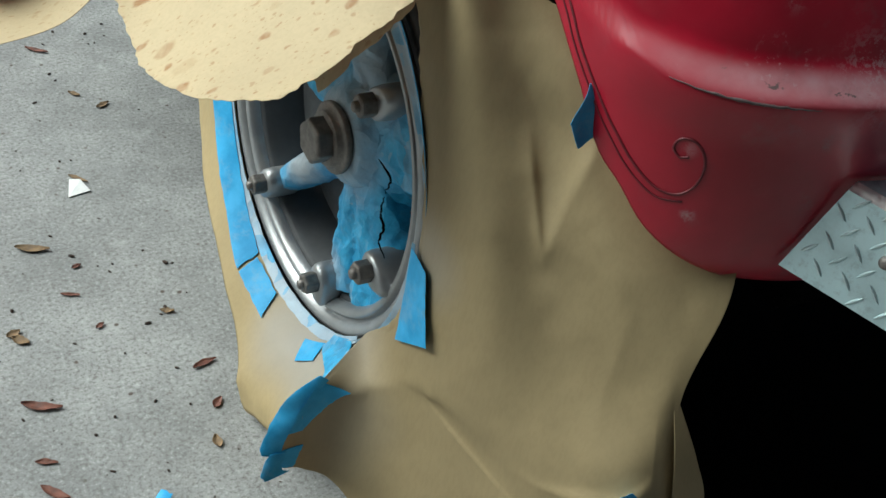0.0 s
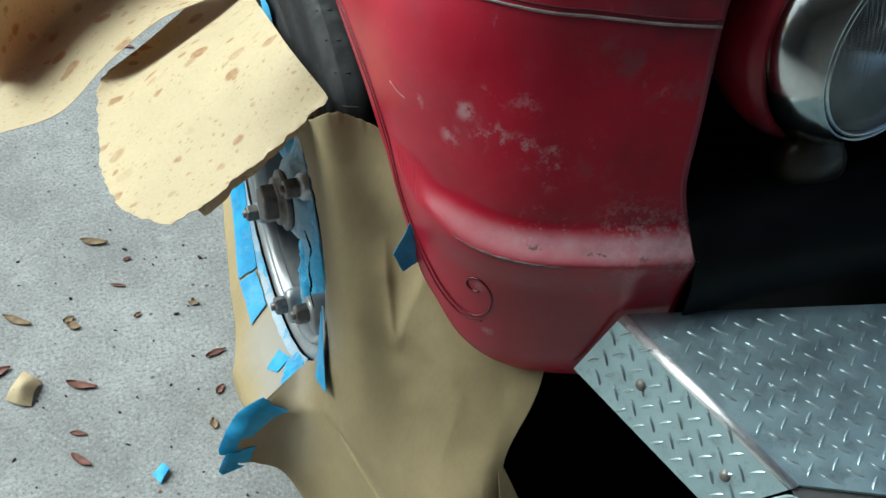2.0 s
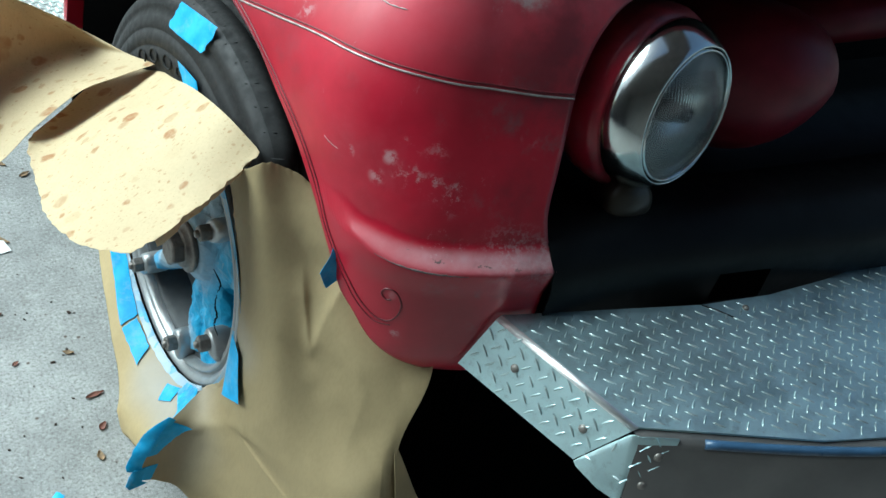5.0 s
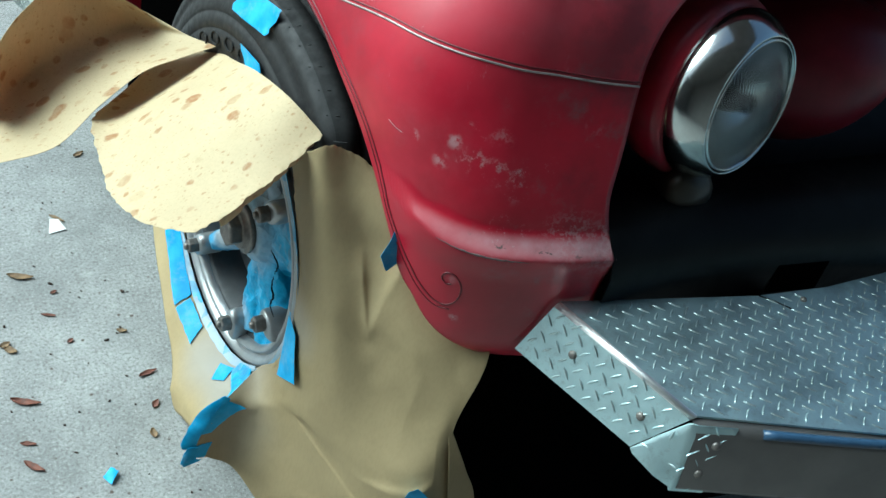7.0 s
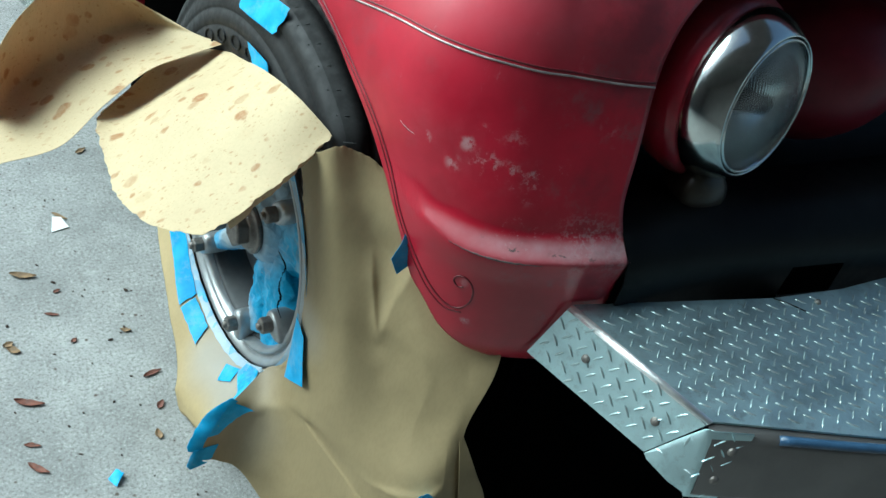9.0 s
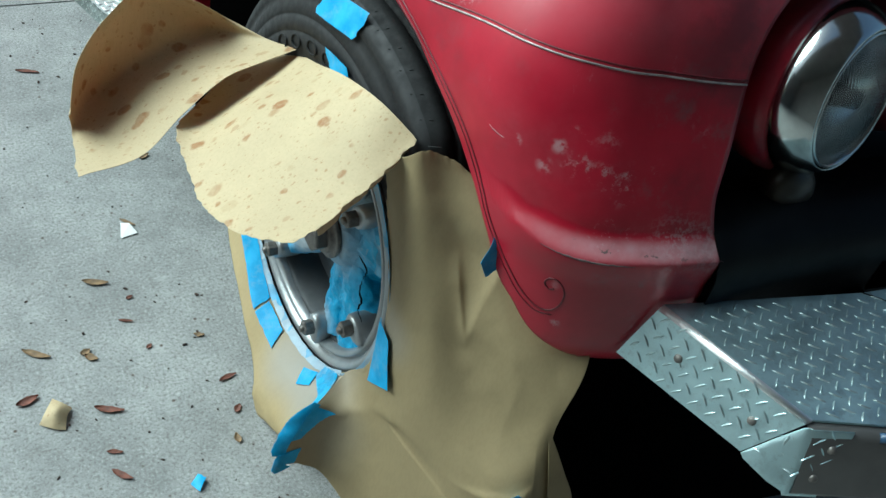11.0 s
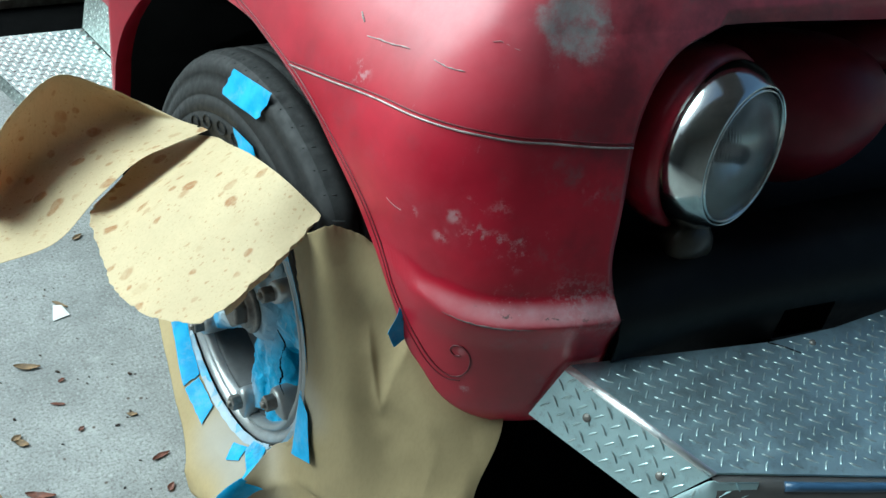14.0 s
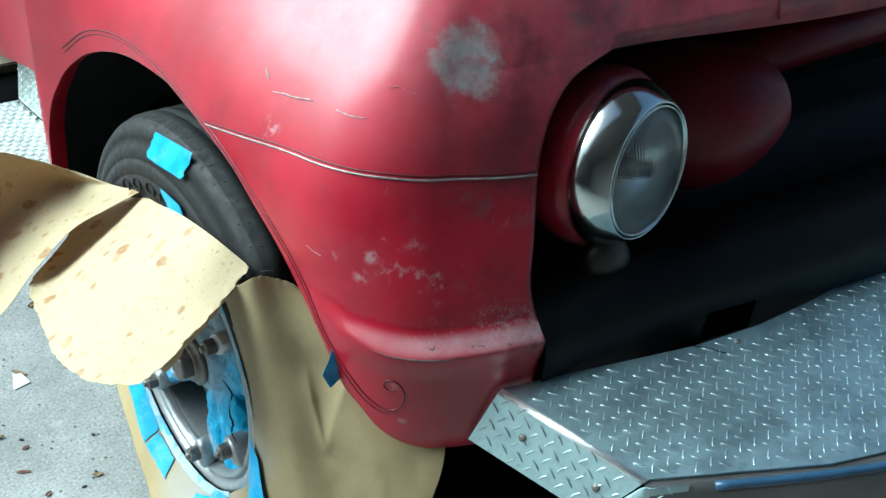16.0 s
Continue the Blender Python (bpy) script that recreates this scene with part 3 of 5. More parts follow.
for j in range(len(edge) - 1):
    bm.faces.new((edge[j], inner[j], inner[j + 1], edge[j + 1]))
bmesh.ops.recalc_face_normals(bm, faces=bm.faces)
fender_ob = under(truck, "fender", bm, M_RED, "faded dull red fender with scuffs and bare patches", thick=0.002, offset=-1)


def on_fender(pairs, n, proud=0.001):
    """Points along the fender's skin through pairs (s, z)."""
    return [fender(p.x, p.y, proud) for p in spline([(s, z, 0) for s, z in pairs], n)]


TS0, TS1 = s_of_y(-0.045), s_of_x(0.361)
bead = [(TS0 + (TS1 - TS0) * f, z) for f, z in ((0, 0.861), (0.15, 0.889), (0.35, 0.921), (0.55, 0.935), (0.75, 0.932), (1.0, 0.921))]
under(fender_ob, "trim_bead", tube(on_fender(bead, 60, 0.0006), 0.0015, 6), M_TRIM, "dull metal bead along the fender seam")
under(fender_ob, "seam", tube(on_fender([(s, z + 0.0045) for s, z in bead], 60, -0.0004), 0.0014, 5), M_LINE)


def s_near(p):
    """Arc length at which the skin passes nearest to a place."""
    lo, hi = s_of_y(0.5), s_of_x(0.25)
    for _ in range(4):
        best = min((lo + (hi - lo) * k / 24 for k in range(25)), key=lambda s: (fender(s, p[2]) - Vector(p)).length)
        lo, hi = best - (hi - lo) / 20, best + (hi - lo) / 20
    return best


LINE = [(.004, .467, .751), (.028, .393, .813), (.051, .304, .845), (.064, .179, .861), (.068, .046, .864), (.071, -.074, .858), (.081, -.184, .822), (.092, -.266, .778), (.103, -.320, .726), (.1075, -.340, .703),
        (.108, -.3625, .680), (.109, -.387, .657), (.114, -.408, .639), (.1205, -.421, .627), (.1315, -.436, .6155), (.1425, -.448, .6096), (.1545, -.459, .6113), (.163, -.466, .624), (.165, -.467, .642),
        (.161, -.463, .656), (.153, -.457, .664), (.145, -.449, .662), (.142, -.4466, .653), (.147, -.452, .646), (.1535, -.457, .648)]
line_sz = [(s_near(p), p[2]) for p in LINE]
second = []
for k in range(len(line_sz) - 8):
    (s0, z0), (s1, z1) = line_sz[max(0, k - 1)], line_sz[k + 1]
    d_ = Vector((s1 - s0, z1 - z0)).normalized()
    second.append((line_sz[k][0] + d_[1] * 0.0075, line_sz[k][1] - d_[0] * 0.0075))
under(fender_ob, "pinstripe", tube(on_fender(line_sz, 260, 0.0002), 0.0013, 6), M_LINE, "thin dark hand-painted pinstripe with a scroll")
under(fender_ob, "pinstripe", tube(on_fender(second, 220, 0.0002), 0.0010, 6), M_LINE)
# scraped line under the crest, bare and dark
run = [(s_of_x(0.150 + 0.095 * k / 29), 0.7135 - 0.0045 * k / 29 + 0.0012 * noise.noise(Vector((k * 0.6, 2, 0)))) for k in range(30)]
under(fender_ob, "scrape", tube(on_fender(run, 60, 0.0004), lambda f: 0.0003 + 0.0016 * math.sin(math.pi * min(1, max(0, f))) * (0.7 + 0.5 * noise.noise(Vector((f * 14, 0, 3)))), 6), M_SCRAPE, "dark scrape along the fender crest")
rnd = random.Random(4)
SCRATCHES = (
    (0.0011, ((.119, -.169, .967), (.129, -.207, .975), (.14, -.243, .984))), (0.0009, ((.151, -.281, .990), (.160, -.302, .992), (.172, -.322, .995))), (0.0022, ((.125, -.137, .984), (.122, -.152, .975))),
    (0.0007, ((.202, -.323, 1.031), (.214, -.331, 1.036), (.228, -.347, 1.030))), (0.0008, ((.101, -.303, .810), (.109, -.328, .809))))
for wide, pts in SCRATCHES:
    pairs = []
    for k, p in enumerate(pts):
        pairs.append((s_near(p) + 0.002 * rnd.uniform(-1, 1), p[2] + 0.001 * rnd.uniform(-1, 1)))
    n_ = 22
    run = [q + Vector((0, 0, 0.0045 * noise.noise(q * 28) + 0.001 * noise.noise(q * 120))) for q in on_fender(pairs, n_, 0.0)]
    under(fender_ob, "scratch", tube(run, lambda f: 0.0002 + wide * (0.5 + 0.5 * math.sin(math.pi * min(1, max(0, f)))) * (0.75 + 0.35 * math.sin(23 * f)), 5), M_SCRATCH if wide > 0.00085 else M_SCUFF, "pale bare scratch")

# inner wheel well, dark behind the arch
well = []
for k in range(25):
    y = -0.30 + 0.88 * k / 24
    top_z = 0.90 - 0.9 * max(0.0, abs(y - 0.05) - 0.25) ** 2
    well.append([(0.125 + 0.25 * max(0.0, -0.08 - y), y, top_z - 0.01), (0.25, y, top_z + 0.02), (0.42, y, top_z - 0.02), (0.43, y, 0.5), (0.43, y, 0.12)])
under(truck, "wheel_well", grid(well), M_DARK, "black inner wheel well", thick=0.004)
# firewall behind, and the cab with its running board
under(truck, "splash_apron", slab([(-0.012, 0.572, 0.9), (1.7, 0.572, 0.9), (1.7, 0.572, 0.14), (-0.012, 0.572, 0.14)], 0.01, Vector((0, 1, 0))), M_DARK)
cab = []
for k in range(14):
    f = k / 13
    z = 0.503 + 0.95 * f
    x = 0.005 - 0.03 * math.sin(math.pi * min(1, f * 1.2)) + 0.10 * max(0, f - 0.7)
    cab.append([(x + c, y, z) for c, y in ((0.060, 0.73), (0.046, 0.80), (0.030, 0.885), (0.002, 0.94), (-0.018, 0.985), (-0.024, 1.05), (-0.026, 1.4), (-0.02, 2.4))])
under(truck, "cab_side", grid(cab), M_RED, "faded red cab side panel", thick=0.01)
under(truck, "cab_floor", box(0.95, 1.5, 0.47, 1.75, 1.8, 0.04), M_DARK)
# hood, closing the top
hood = []
for k in range(30):
    s = S_ALL * k / 29
    a = crown(s, 1.0)
    hood.append([a, a + Vector((0.0, 0.0, 0.0)) + (Vector((1.0, 0.4, 1.27)) - a) * 0.35 + Vector((0, 0, 0.02)), Vector((1.0 + 0.9 * k / 29, 0.56 - 0.5 * k / 29, 1.27))])
under(truck, "hood", grid(hood), M_RED, "red hood", thick=0.004)
under(truck, "hood_seam", tube([fender(s_of_x(0.80), 1.045, 0.001), crown(s_of_x(0.80), 0.12), crown(s_of_x(0.81), 0.3), crown(s_of_x(0.82), 0.6)], 0.0022, 6), M_LINE)

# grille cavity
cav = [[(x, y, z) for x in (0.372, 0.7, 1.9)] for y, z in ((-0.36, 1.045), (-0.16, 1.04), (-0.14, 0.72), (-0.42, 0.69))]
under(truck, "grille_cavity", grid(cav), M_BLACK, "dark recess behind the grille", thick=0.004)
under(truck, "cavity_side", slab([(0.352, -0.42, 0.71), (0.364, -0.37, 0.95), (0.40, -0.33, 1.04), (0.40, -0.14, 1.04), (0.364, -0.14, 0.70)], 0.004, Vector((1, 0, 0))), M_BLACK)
# lower valance beside the fender's shoulder
val = []
for k in range(30):
    x = 0.352 + (1.9 - 0.352) * k / 29
    bow = -0.055 * smooth01((x - 0.36) / 0.75)
    val.append([(x, -0.40 + bow * 0.4, 0.735), (x, -0.452 + bow, 0.745), (x, -0.492 + bow, 0.735), (x, -0.516 + bow, 0.712), (x, -0.524 + bow, 0.68), (x, -0.522 + bow, 0.62), (x, -0.50 + bow, 0.54)])
val_ob = under(truck, "valance", grid(val), M_BLACK, "satin black lower front valance", thick=0.003, offset=1)
# near-black sheet on the valance, standing in for an open slot's shade
slot = []
for z, back in ((0.668, 0.0), (0.665, -0.001), (0.616, -0.001), (0.612, 0.0)):
    slot.append([(x, -0.5265 - 0.055 * smooth01((x - 0.36) / 0.75) + back, z) for x in (0.640, 0.643, 0.67, 0.70, 0.727, 0.73)])
under(val_ob, "slot", grid(slot), M_HOLE, "near-black sheet standing in for an open rectangular slot", thick=0.002, offset=1)
# unseen chassis parts, added to block light from reaching under the truck
under(truck, "crossmember", box(0.85, -0.36, 0.46, 0.95, 0.14, 0.14, 0.01), M_DARK)
under(truck, "frame_rail", box(0.56, 0.5, 0.42, 0.08, 2.0, 0.14, 0.01), M_DARK)
under(truck, "axle", tube([(0.2, 0.0, 0.39), (0.6, 0.02, 0.33), (1.5, 0.02, 0.33)], 0.045, 12), M_DARK)
under(truck, "engine_pan", box(0.95, 0.3, 0.5, 0.5, 1.1, 0.3, 0.03), M_DARK)

# ---- headlight ----
LAMP = look((0.552, -0.449, 0.886), (0.830, -1.389, 1.046))


def lamp_part(name, bm, material, parent, label="", **kw):
    bmesh.ops.transform(bm, matrix=LAMP @ pose(0, 0, 0, 0, 180, 0), verts=bm.verts)
    return under(parent, name, bm, material, label, **kw)


lamp = lamp_part("headlight", revolve([(-0.19, 0.06), (-0.16, 0.10), (-0.11, 0.126), (-0.084, 0.1310), (-0.068, 0.1305), (-0.056, 0.126), (-0.052, 0.112)], 56, "z"), M_RED, truck, "round headlight in a dark red bucket with a chrome bezel")


def lamp_sub(name, profile, material, label="", n=64):
    bm = revolve(profile, n, "z")
    bmesh.ops.transform(bm, matrix=LAMP @ pose(0, 0, 0, 0, 180, 0), verts=bm.verts)
    ob = link(name, bm, material, None, label)
    ob.parent = lamp
    return ob


lamp_sub("bezel", [(-0.062, 0.116), (-0.052, 0.1205), (-0.042, 0.1205), (-0.030, 0.1180), (-0.016, 0.1115), (-0.005, 0.1035), (0.0, 0.0990), (0.001, 0.0970), (-0.001, 0.0960), (-0.010, 0.0955)], M_CHROME, "chrome bezel")
lamp_sub("gasket", [(-0.008, 0.096), (-0.003, 0.0957), (-0.003, 0.0942), (-0.008, 0.0940)], M_DARK)
lamp_sub("retaining_ring", [(-0.008, 0.0945), (0.0, 0.0942), (0.0018, 0.0925), (0.001, 0.0905), (-0.004, 0.0897), (-0.012, 0.0897)], M_CHROME, "thin chrome retaining ring")
lamp_sub("reflector", [(-0.012, 0.0897), (-0.035, 0.083), (-0.06, 0.066), (-0.078, 0.038), (-0.085, 0.010), (-0.085, 0.0)], M_REFLECTOR)
lamp_sub("lens", [(-0.006, 0.0905), (0.002, 0.078), (0.009, 0.057), (0.013, 0.030), (0.0145, 0.0)] + [(0.0105, 0.0), (0.009, 0.030), (0.005, 0.057), (-0.002, 0.078), (-0.009, 0.0895)], M_GLASS, "clear fluted glass lens")
lamp_sub("bulb_shield", [(-0.085, 0.0), (-0.085, 0.011), (-0.045, 0.011), (-0.041, 0.007), (-0.041, 0.0)], M_DARK, n=20)
# parking lamp below
park = revolve([(-0.05, 0.032), (0.0, 0.038), (0.010, 0.036), (0.017, 0.026), (0.021, 0.0)], 32, "z")
bmesh.ops.transform(park, matrix=look((0.500, -0.452, 0.752), (0.42, -1.4, 0.98)) @ pose(0, 0, 0, 0, 180, 0), verts=park.verts)
under(truck, "parking_lamp", park, M_AMBER, "small dusty parking lamp")
# red grille bar, swelling into a rounded pod; its shade is in the colour
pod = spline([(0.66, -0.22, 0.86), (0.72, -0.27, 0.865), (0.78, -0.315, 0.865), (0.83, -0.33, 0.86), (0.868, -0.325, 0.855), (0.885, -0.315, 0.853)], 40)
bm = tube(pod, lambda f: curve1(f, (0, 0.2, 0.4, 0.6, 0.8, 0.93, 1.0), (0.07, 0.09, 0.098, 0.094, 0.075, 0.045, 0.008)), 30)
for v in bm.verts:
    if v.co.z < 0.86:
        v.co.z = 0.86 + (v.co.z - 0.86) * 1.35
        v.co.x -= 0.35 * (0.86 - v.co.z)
bar_ob = under(truck, "grille_bar", bm, M_RED_SHADED, "rounded red grille bar, coloured darker for its shade")
under(bar_ob, "crossbar", tube([(0.80, -0.25, 0.89), (1.2, -0.24, 0.89), (1.9, -0.2, 0.89)], 0.045, 18), M_RED_SHADED)

# ---- running board ----
def lug_mesh(bm, at, u, v, n, length=0.0185, width=0.0036, high=0.0015):
    """One raised lens-shaped lug on a tread plate."""
    ring = [(-1, 0), (-0.55, -0.75), (0, -1), (0.55, -0.75), (1, 0), (0.55, 0.75), (0, 1), (-0.55, 0.75)]
    lo = [bm.verts.new(at + u * (a * length / 2) + v * (b * width / 2)) for a, b in ring]
    hi = [bm.verts.new(at + u * (a * length * 0.36) + v * (b * width * 0.10) + n * high) for a, b in ring]
    for k in range(8):
        bm.faces.new((lo[k], lo[(k + 1) % 8], hi[(k + 1) % 8], hi[k]))
    bm.faces.new(hi)


def inside(p, poly):
    hit = False
    for k in range(len(poly)):
        (x0, y0), (x1, y1) = poly[k], poly[k - 1]
        if (y0 > p[1]) != (y1 > p[1]) and p[0] < (x1 - x0) * (p[1] - y0) / (y1 - y0) + x0:
            hit = not hit
    return hit


def lugs(poly, origin, ex, ey, turn=0.0, pitch=0.0182, margin=0.004, size=1.0):
    """Lugs in a checkered lattice over a flat polygon, given in the plane's own coordinates."""
    bm = bmesh.new()
    n = ex.cross(ey).normalized()
    c, s = math.cos(turn), math.sin(turn)
    e1, e2 = ex * c + ey * s, ey * c - ex * s
    span = int(1.6 / pitch)
    xs, ys = [p[0] for p in poly], [p[1] for p in poly]
    for i in range(-span, span):
        for j in range(-span, span):
            a, b_ = i * pitch, j * pitch
            q = (a * c - b_ * s, a * s + b_ * c)
            if not (min(xs) < q[0] < max(xs) and min(ys) < q[1] < max(ys)):
                continue
            if all(inside((q[0] + dx, q[1] + dy), poly) for dx, dy in ((margin, 0), (-margin, 0), (0, margin), (0, -margin))):
                at = origin + ex * q[0] + ey * q[1]
                lug_mesh(bm, at, e1 if (i + j) % 2 else e2, e2 if (i + j) % 2 else e1, n, 0.0185 * size, 0.0036 * size, 0.0015 * size)
    bmesh.ops.recalc_face_normals(bm, faces=bm.faces)
    return bm


board = anchor("running_board", (-0.08, 0.9, 0.38), "aluminium tread plate running board beside the cab", parent=truck)
VX, VY, VZ = Vector((1, 0, 0)), Vector((0, 1, 0)), Vector((0, 0, 1))
bt = [(-0.118, 0.60), (0.080, 0.60), (0.060, 0.70), (0.031, 0.848), (0.008, 0.970), (-0.226, 0.970), (-0.198, 0.821), (-0.164, 0.714)]
under(board, "step_plate", slab([(x, y, 0.38) for x, y in bt], 0.004), M_STEP, smooth=False)
tagged(under(board, "step_embossing", lugs(bt, Vector((0, 0, 0.38)), VX, VY, 0.32, 0.0128, 0.003, 0.72), M_STEPLUG, smooth=False), kind="stuff")


def board_wall(name, p, q, z0, z1, away, turn, lean=0.0):
    """An upright tread plate from p to q, its lugs on the side that faces away from the step's middle."""
    p, q = Vector((p[0], p[1], 0)), Vector((q[0], q[1], 0))
    ex = (q - p).normalized()
    if ex.cross(VZ).dot(away) < 0:
        p, q, ex = q, p, -ex
    up = (VZ * (z1 - z0) - away * lean).normalized()
    n = ex.cross(up).normalized()
    ln, tall = (q - p).length, math.hypot(z1 - z0, lean)
    p, q = p + VZ * z0, q + VZ * z0
    under(board, name, slab([p, q, q + up * tall, p + up * tall], 0.003, -n), M_STEP, smooth=False)
    flat = [(0, 0), (ln, 0), (ln, tall), (0, tall)]
    tagged(under(board, name + "_embossing", lugs(flat, p + n * 0.0004, ex, up, turn, 0.0128, 0.002, 0.72), M_STEPLUG, smooth=False), kind="stuff")


for p, q in (((-0.226, 0.970), (-0.198, 0.821)), ((-0.198, 0.821), (-0.164, 0.714)), ((-0.164, 0.714), (-0.118, 0.60))):
    board_wall("outer_lip", p, q, 0.343, 0.3805, -VX, 0.75)
for p, q in (((0.008, 0.968), (0.031, 0.848)), ((0.031, 0.848), (0.080, 0.60))):
    board_wall("riser_plate", p, q, 0.384, 0.506, -VX, 0.75, 0.016)
for k in range(4):
    f = 0.12 + 0.24 * k
    bm = revolve([(0.0, 0.0045), (0.0016, 0.0040), (0.0026, 0.0)], 12, "z")
    bmesh.ops.translate(bm, vec=Vector((0.008 + 0.023 * f - 0.008, 0.968 - 0.12 * f, 0.384)), verts=bm.verts)
    under(board, "rivet", bm, M_BOLT)
under(board, "bracket", box(-0.02, 0.85, 0.34, 0.14, 0.05, 0.072, 0.003), M_DARK)

# ---- front bumper with tread plate ----
bumper = anchor("front_bumper", (0.6, -0.7, 0.55), "wide front bumper topped with riveted aluminium tread plate", parent=truck)
PZ = 0.64
A, B = Vector((0.290, -0.512, PZ)), Vector((0.3645, -0.7335, PZ))
C, D = Vector((0.257, -0.500, 0.549)), Vector((0.3215, -0.697, 0.553))
PN = (B - A).cross(C - A).normalized()
D = D - PN * (D - A).dot(PN)
# one bent sheet: flat top, rounded bend along A-B, side flap to C-D
bm = bmesh.new()
along = (B - A).normalized()
inward = VZ.cross(along).normalized()
if inward.x < 0:
    inward = -inward
R_ = 0.0068
prof = []
for k in range(13):
    f = k / 12
    prof.append((1 - f, f))
cols = []
for P_, Q_ in ((A, C), (B, D)):
    t_in, t_dn = inward, (Q_ - P_).normalized()
    line = []
    for a, b_ in prof:
        w = a * a * R_, b_ * b_ * R_
        line.append(P_ + t_in * w[0] + t_dn * w[1])
    cols.append(line + [Q_])
top_pts = [Vector((0.605, -0.826, PZ)), Vector((1.05, -0.935, PZ)), Vector((1.35, -0.94, PZ)), Vector((1.35, -0.55, PZ)), Vector((1.03, -0.556, PZ)), Vector((0.84, -0.574, PZ)), Vector((0.72, -0.578, PZ)), Vector((0.597, -0.568, PZ))]
poly_top = [cols[0][0], cols[1][0]] + top_pts
vt = [bm.verts.new(p) for p in poly_top]
bm.faces.new(vt)
prev = vt[:2]
for k in range(1, len(cols[0])):
    cur = [bm.verts.new(cols[0][k]), bm.verts.new(cols[1][k])]
    bm.faces.new((prev[0], cur[0], cur[1], prev[1]))
    prev = cur
bmesh.ops.recalc_face_normals(bm, faces=bm.faces)
if bm.faces[0].normal.z < 0 if bm.faces.ensure_lookup_table() is None else False:
    bmesh.ops.reverse_faces(bm, faces=bm.faces)
plate = under(bumper, "tread_plate", bm, M_PLATE, "bent aluminium tread plate with worn lugs", smooth=False, thick=0.0035, offset=-1)
for p_ in plate.data.polygons:
    p_.use_smooth = 0 < p_.index < len(prof)
# bend in near-white metal, so its bright highlight is in the colour
plate.data.materials.append(M_BEND)
for p_ in plate.data.polygons:
    p_.material_index = 1 if 0 < p_.index < len(prof) else 0
e1 = Vector((0.69, -0.72, 0)).normalized()
poly2 = [((p - A).x, (p - A).y) for p in poly_top]
tagged(under(bumper, "top_embossing", lugs(poly2, A, VX, VY, math.atan2(e1.y, e1.x), 0.0182, 0.010), M_LUG, "polished raised lugs", smooth=False), kind="stuff")
fx = (B - A).normalized()
fy = ((C - A) - fx * (C - A).dot(fx)).normalized()
fl = [((p - A).dot(fx), (p - A).dot(fy)) for p in (A, B, D, C)]
fn = fx.cross(fy)
if fn.x > 0:
    fl = [(a, -b_) for a, b_ in fl]
    fy = -fy
tagged(under(bumper, "flap_embossing", lugs(fl, A + fx.cross(fy) * 0.0006, fx, fy, 0.9, 0.0185, 0.007), M_LUG, "polished raised lugs", smooth=False), kind="stuff")


def rivet(at, n, parent, r=0.0062):
    bm = revolve([(0.0, r), (0.0016, r * 0.96), (0.0034, r * 0.7), (0.0042, r * 0.3), (0.0044, 0.0)], 16, "z")
    q = Vector(n).to_track_quat("Z", "Y").to_matrix().to_4x4()
    bmesh.ops.transform(bm, matrix=Matrix.Translation(at) @ q, verts=bm.verts)
    return under(parent, "rivet", bm, M_BOLT)


out = fx.cross(fy).normalized()
for at in (A + (B - A) * 0.28 + (C - A) * 0.46, A + (B - A) * 0.80 + (C - A) * 0.50):
    rivet(at, out, bumper)
for at in ((0.662, -0.592, PZ), (1.0, -0.60, PZ)):
    rivet(Vector(at), VZ, bumper, 0.005)
# plate joint running to the back edge
under(bumper, "joint", tube([(0.597, -0.569, PZ + 0.0006), (0.615, -0.585, PZ + 0.0006), (0.63, -0.603, PZ + 0.0006)], 0.001, 5), M_DARK)
# corner strap under the plate
Fd = (top_pts[0] - B).normalized()
nf = Vector((Fd.y, -Fd.x, 0)).normalized()
if nf.y > 0:
    nf = -nf
cols = [(D + Vector((0.001, -0.001, -0.001)), D + Vector((0.004, -0.006, -0.008))), (D.lerp(B, 0.5) + Vector((-0.001, -0.002, 0)), Vector((0.334, -0.741, 0.546))), (Vector((0.3585, -0.7345, 0.6325)), Vector((0.352, -0.756, 0.536)))]
for du in (0.0, 0.006, 0.014, 0.034, 0.058):
    cols.append((B + Fd * du + nf * (0.0075 - 0.003 * (du < 0.004)) + Vector((0, 0, -0.005)), B + Fd * (du * 0.78 - 0.004) + nf * 0.030 + Vector((0, 0, -0.106))))
rows = [[p.lerp(q, k / 6) for p, q in cols] for k in range(7)]
bm = grid(rows)
bmesh.ops.recalc_face_normals(bm, faces=bm.faces)
strap = under(bumper, "corner_strap", bm, M_PLATE, "dull tread plate corner strap", thick=0.003, offset=0)
nfs = (nf + Vector((0, 0, 0.2))).normalized()
for du, dz in ((0.036, -0.030), (0.026, -0.074)):
    rivet(B + Fd * du + nf * (0.0105 + 0.0235 * (-dz - 0.005) / 0.1) + Vector((0, 0, dz)), nfs, bumper, 0.0065)
sx = Fd
sy = (cols[4][0] - cols[4][1]).normalized()
o_ = cols[4][0] + nfs * 0.0022
sp = [((p - o_).dot(sx), (p - o_).dot(sy)) for p in (cols[4][0], cols[7][0], cols[7][1], cols[4][1])]
tagged(under(bumper, "strap_embossing", lugs(sp, o_, sx, sy, 0.6, 0.0182, 0.003), M_PLATE, smooth=False), kind="stuff")
sx = (cols[2][0] - cols[0][0]).normalized()
sy = (cols[2][0] - cols[2][1]).normalized()
sn = sx.cross(sy).normalized()
sy = sn.cross(sx).normalized()
o_ = cols[0][0] + sn * 0.0020
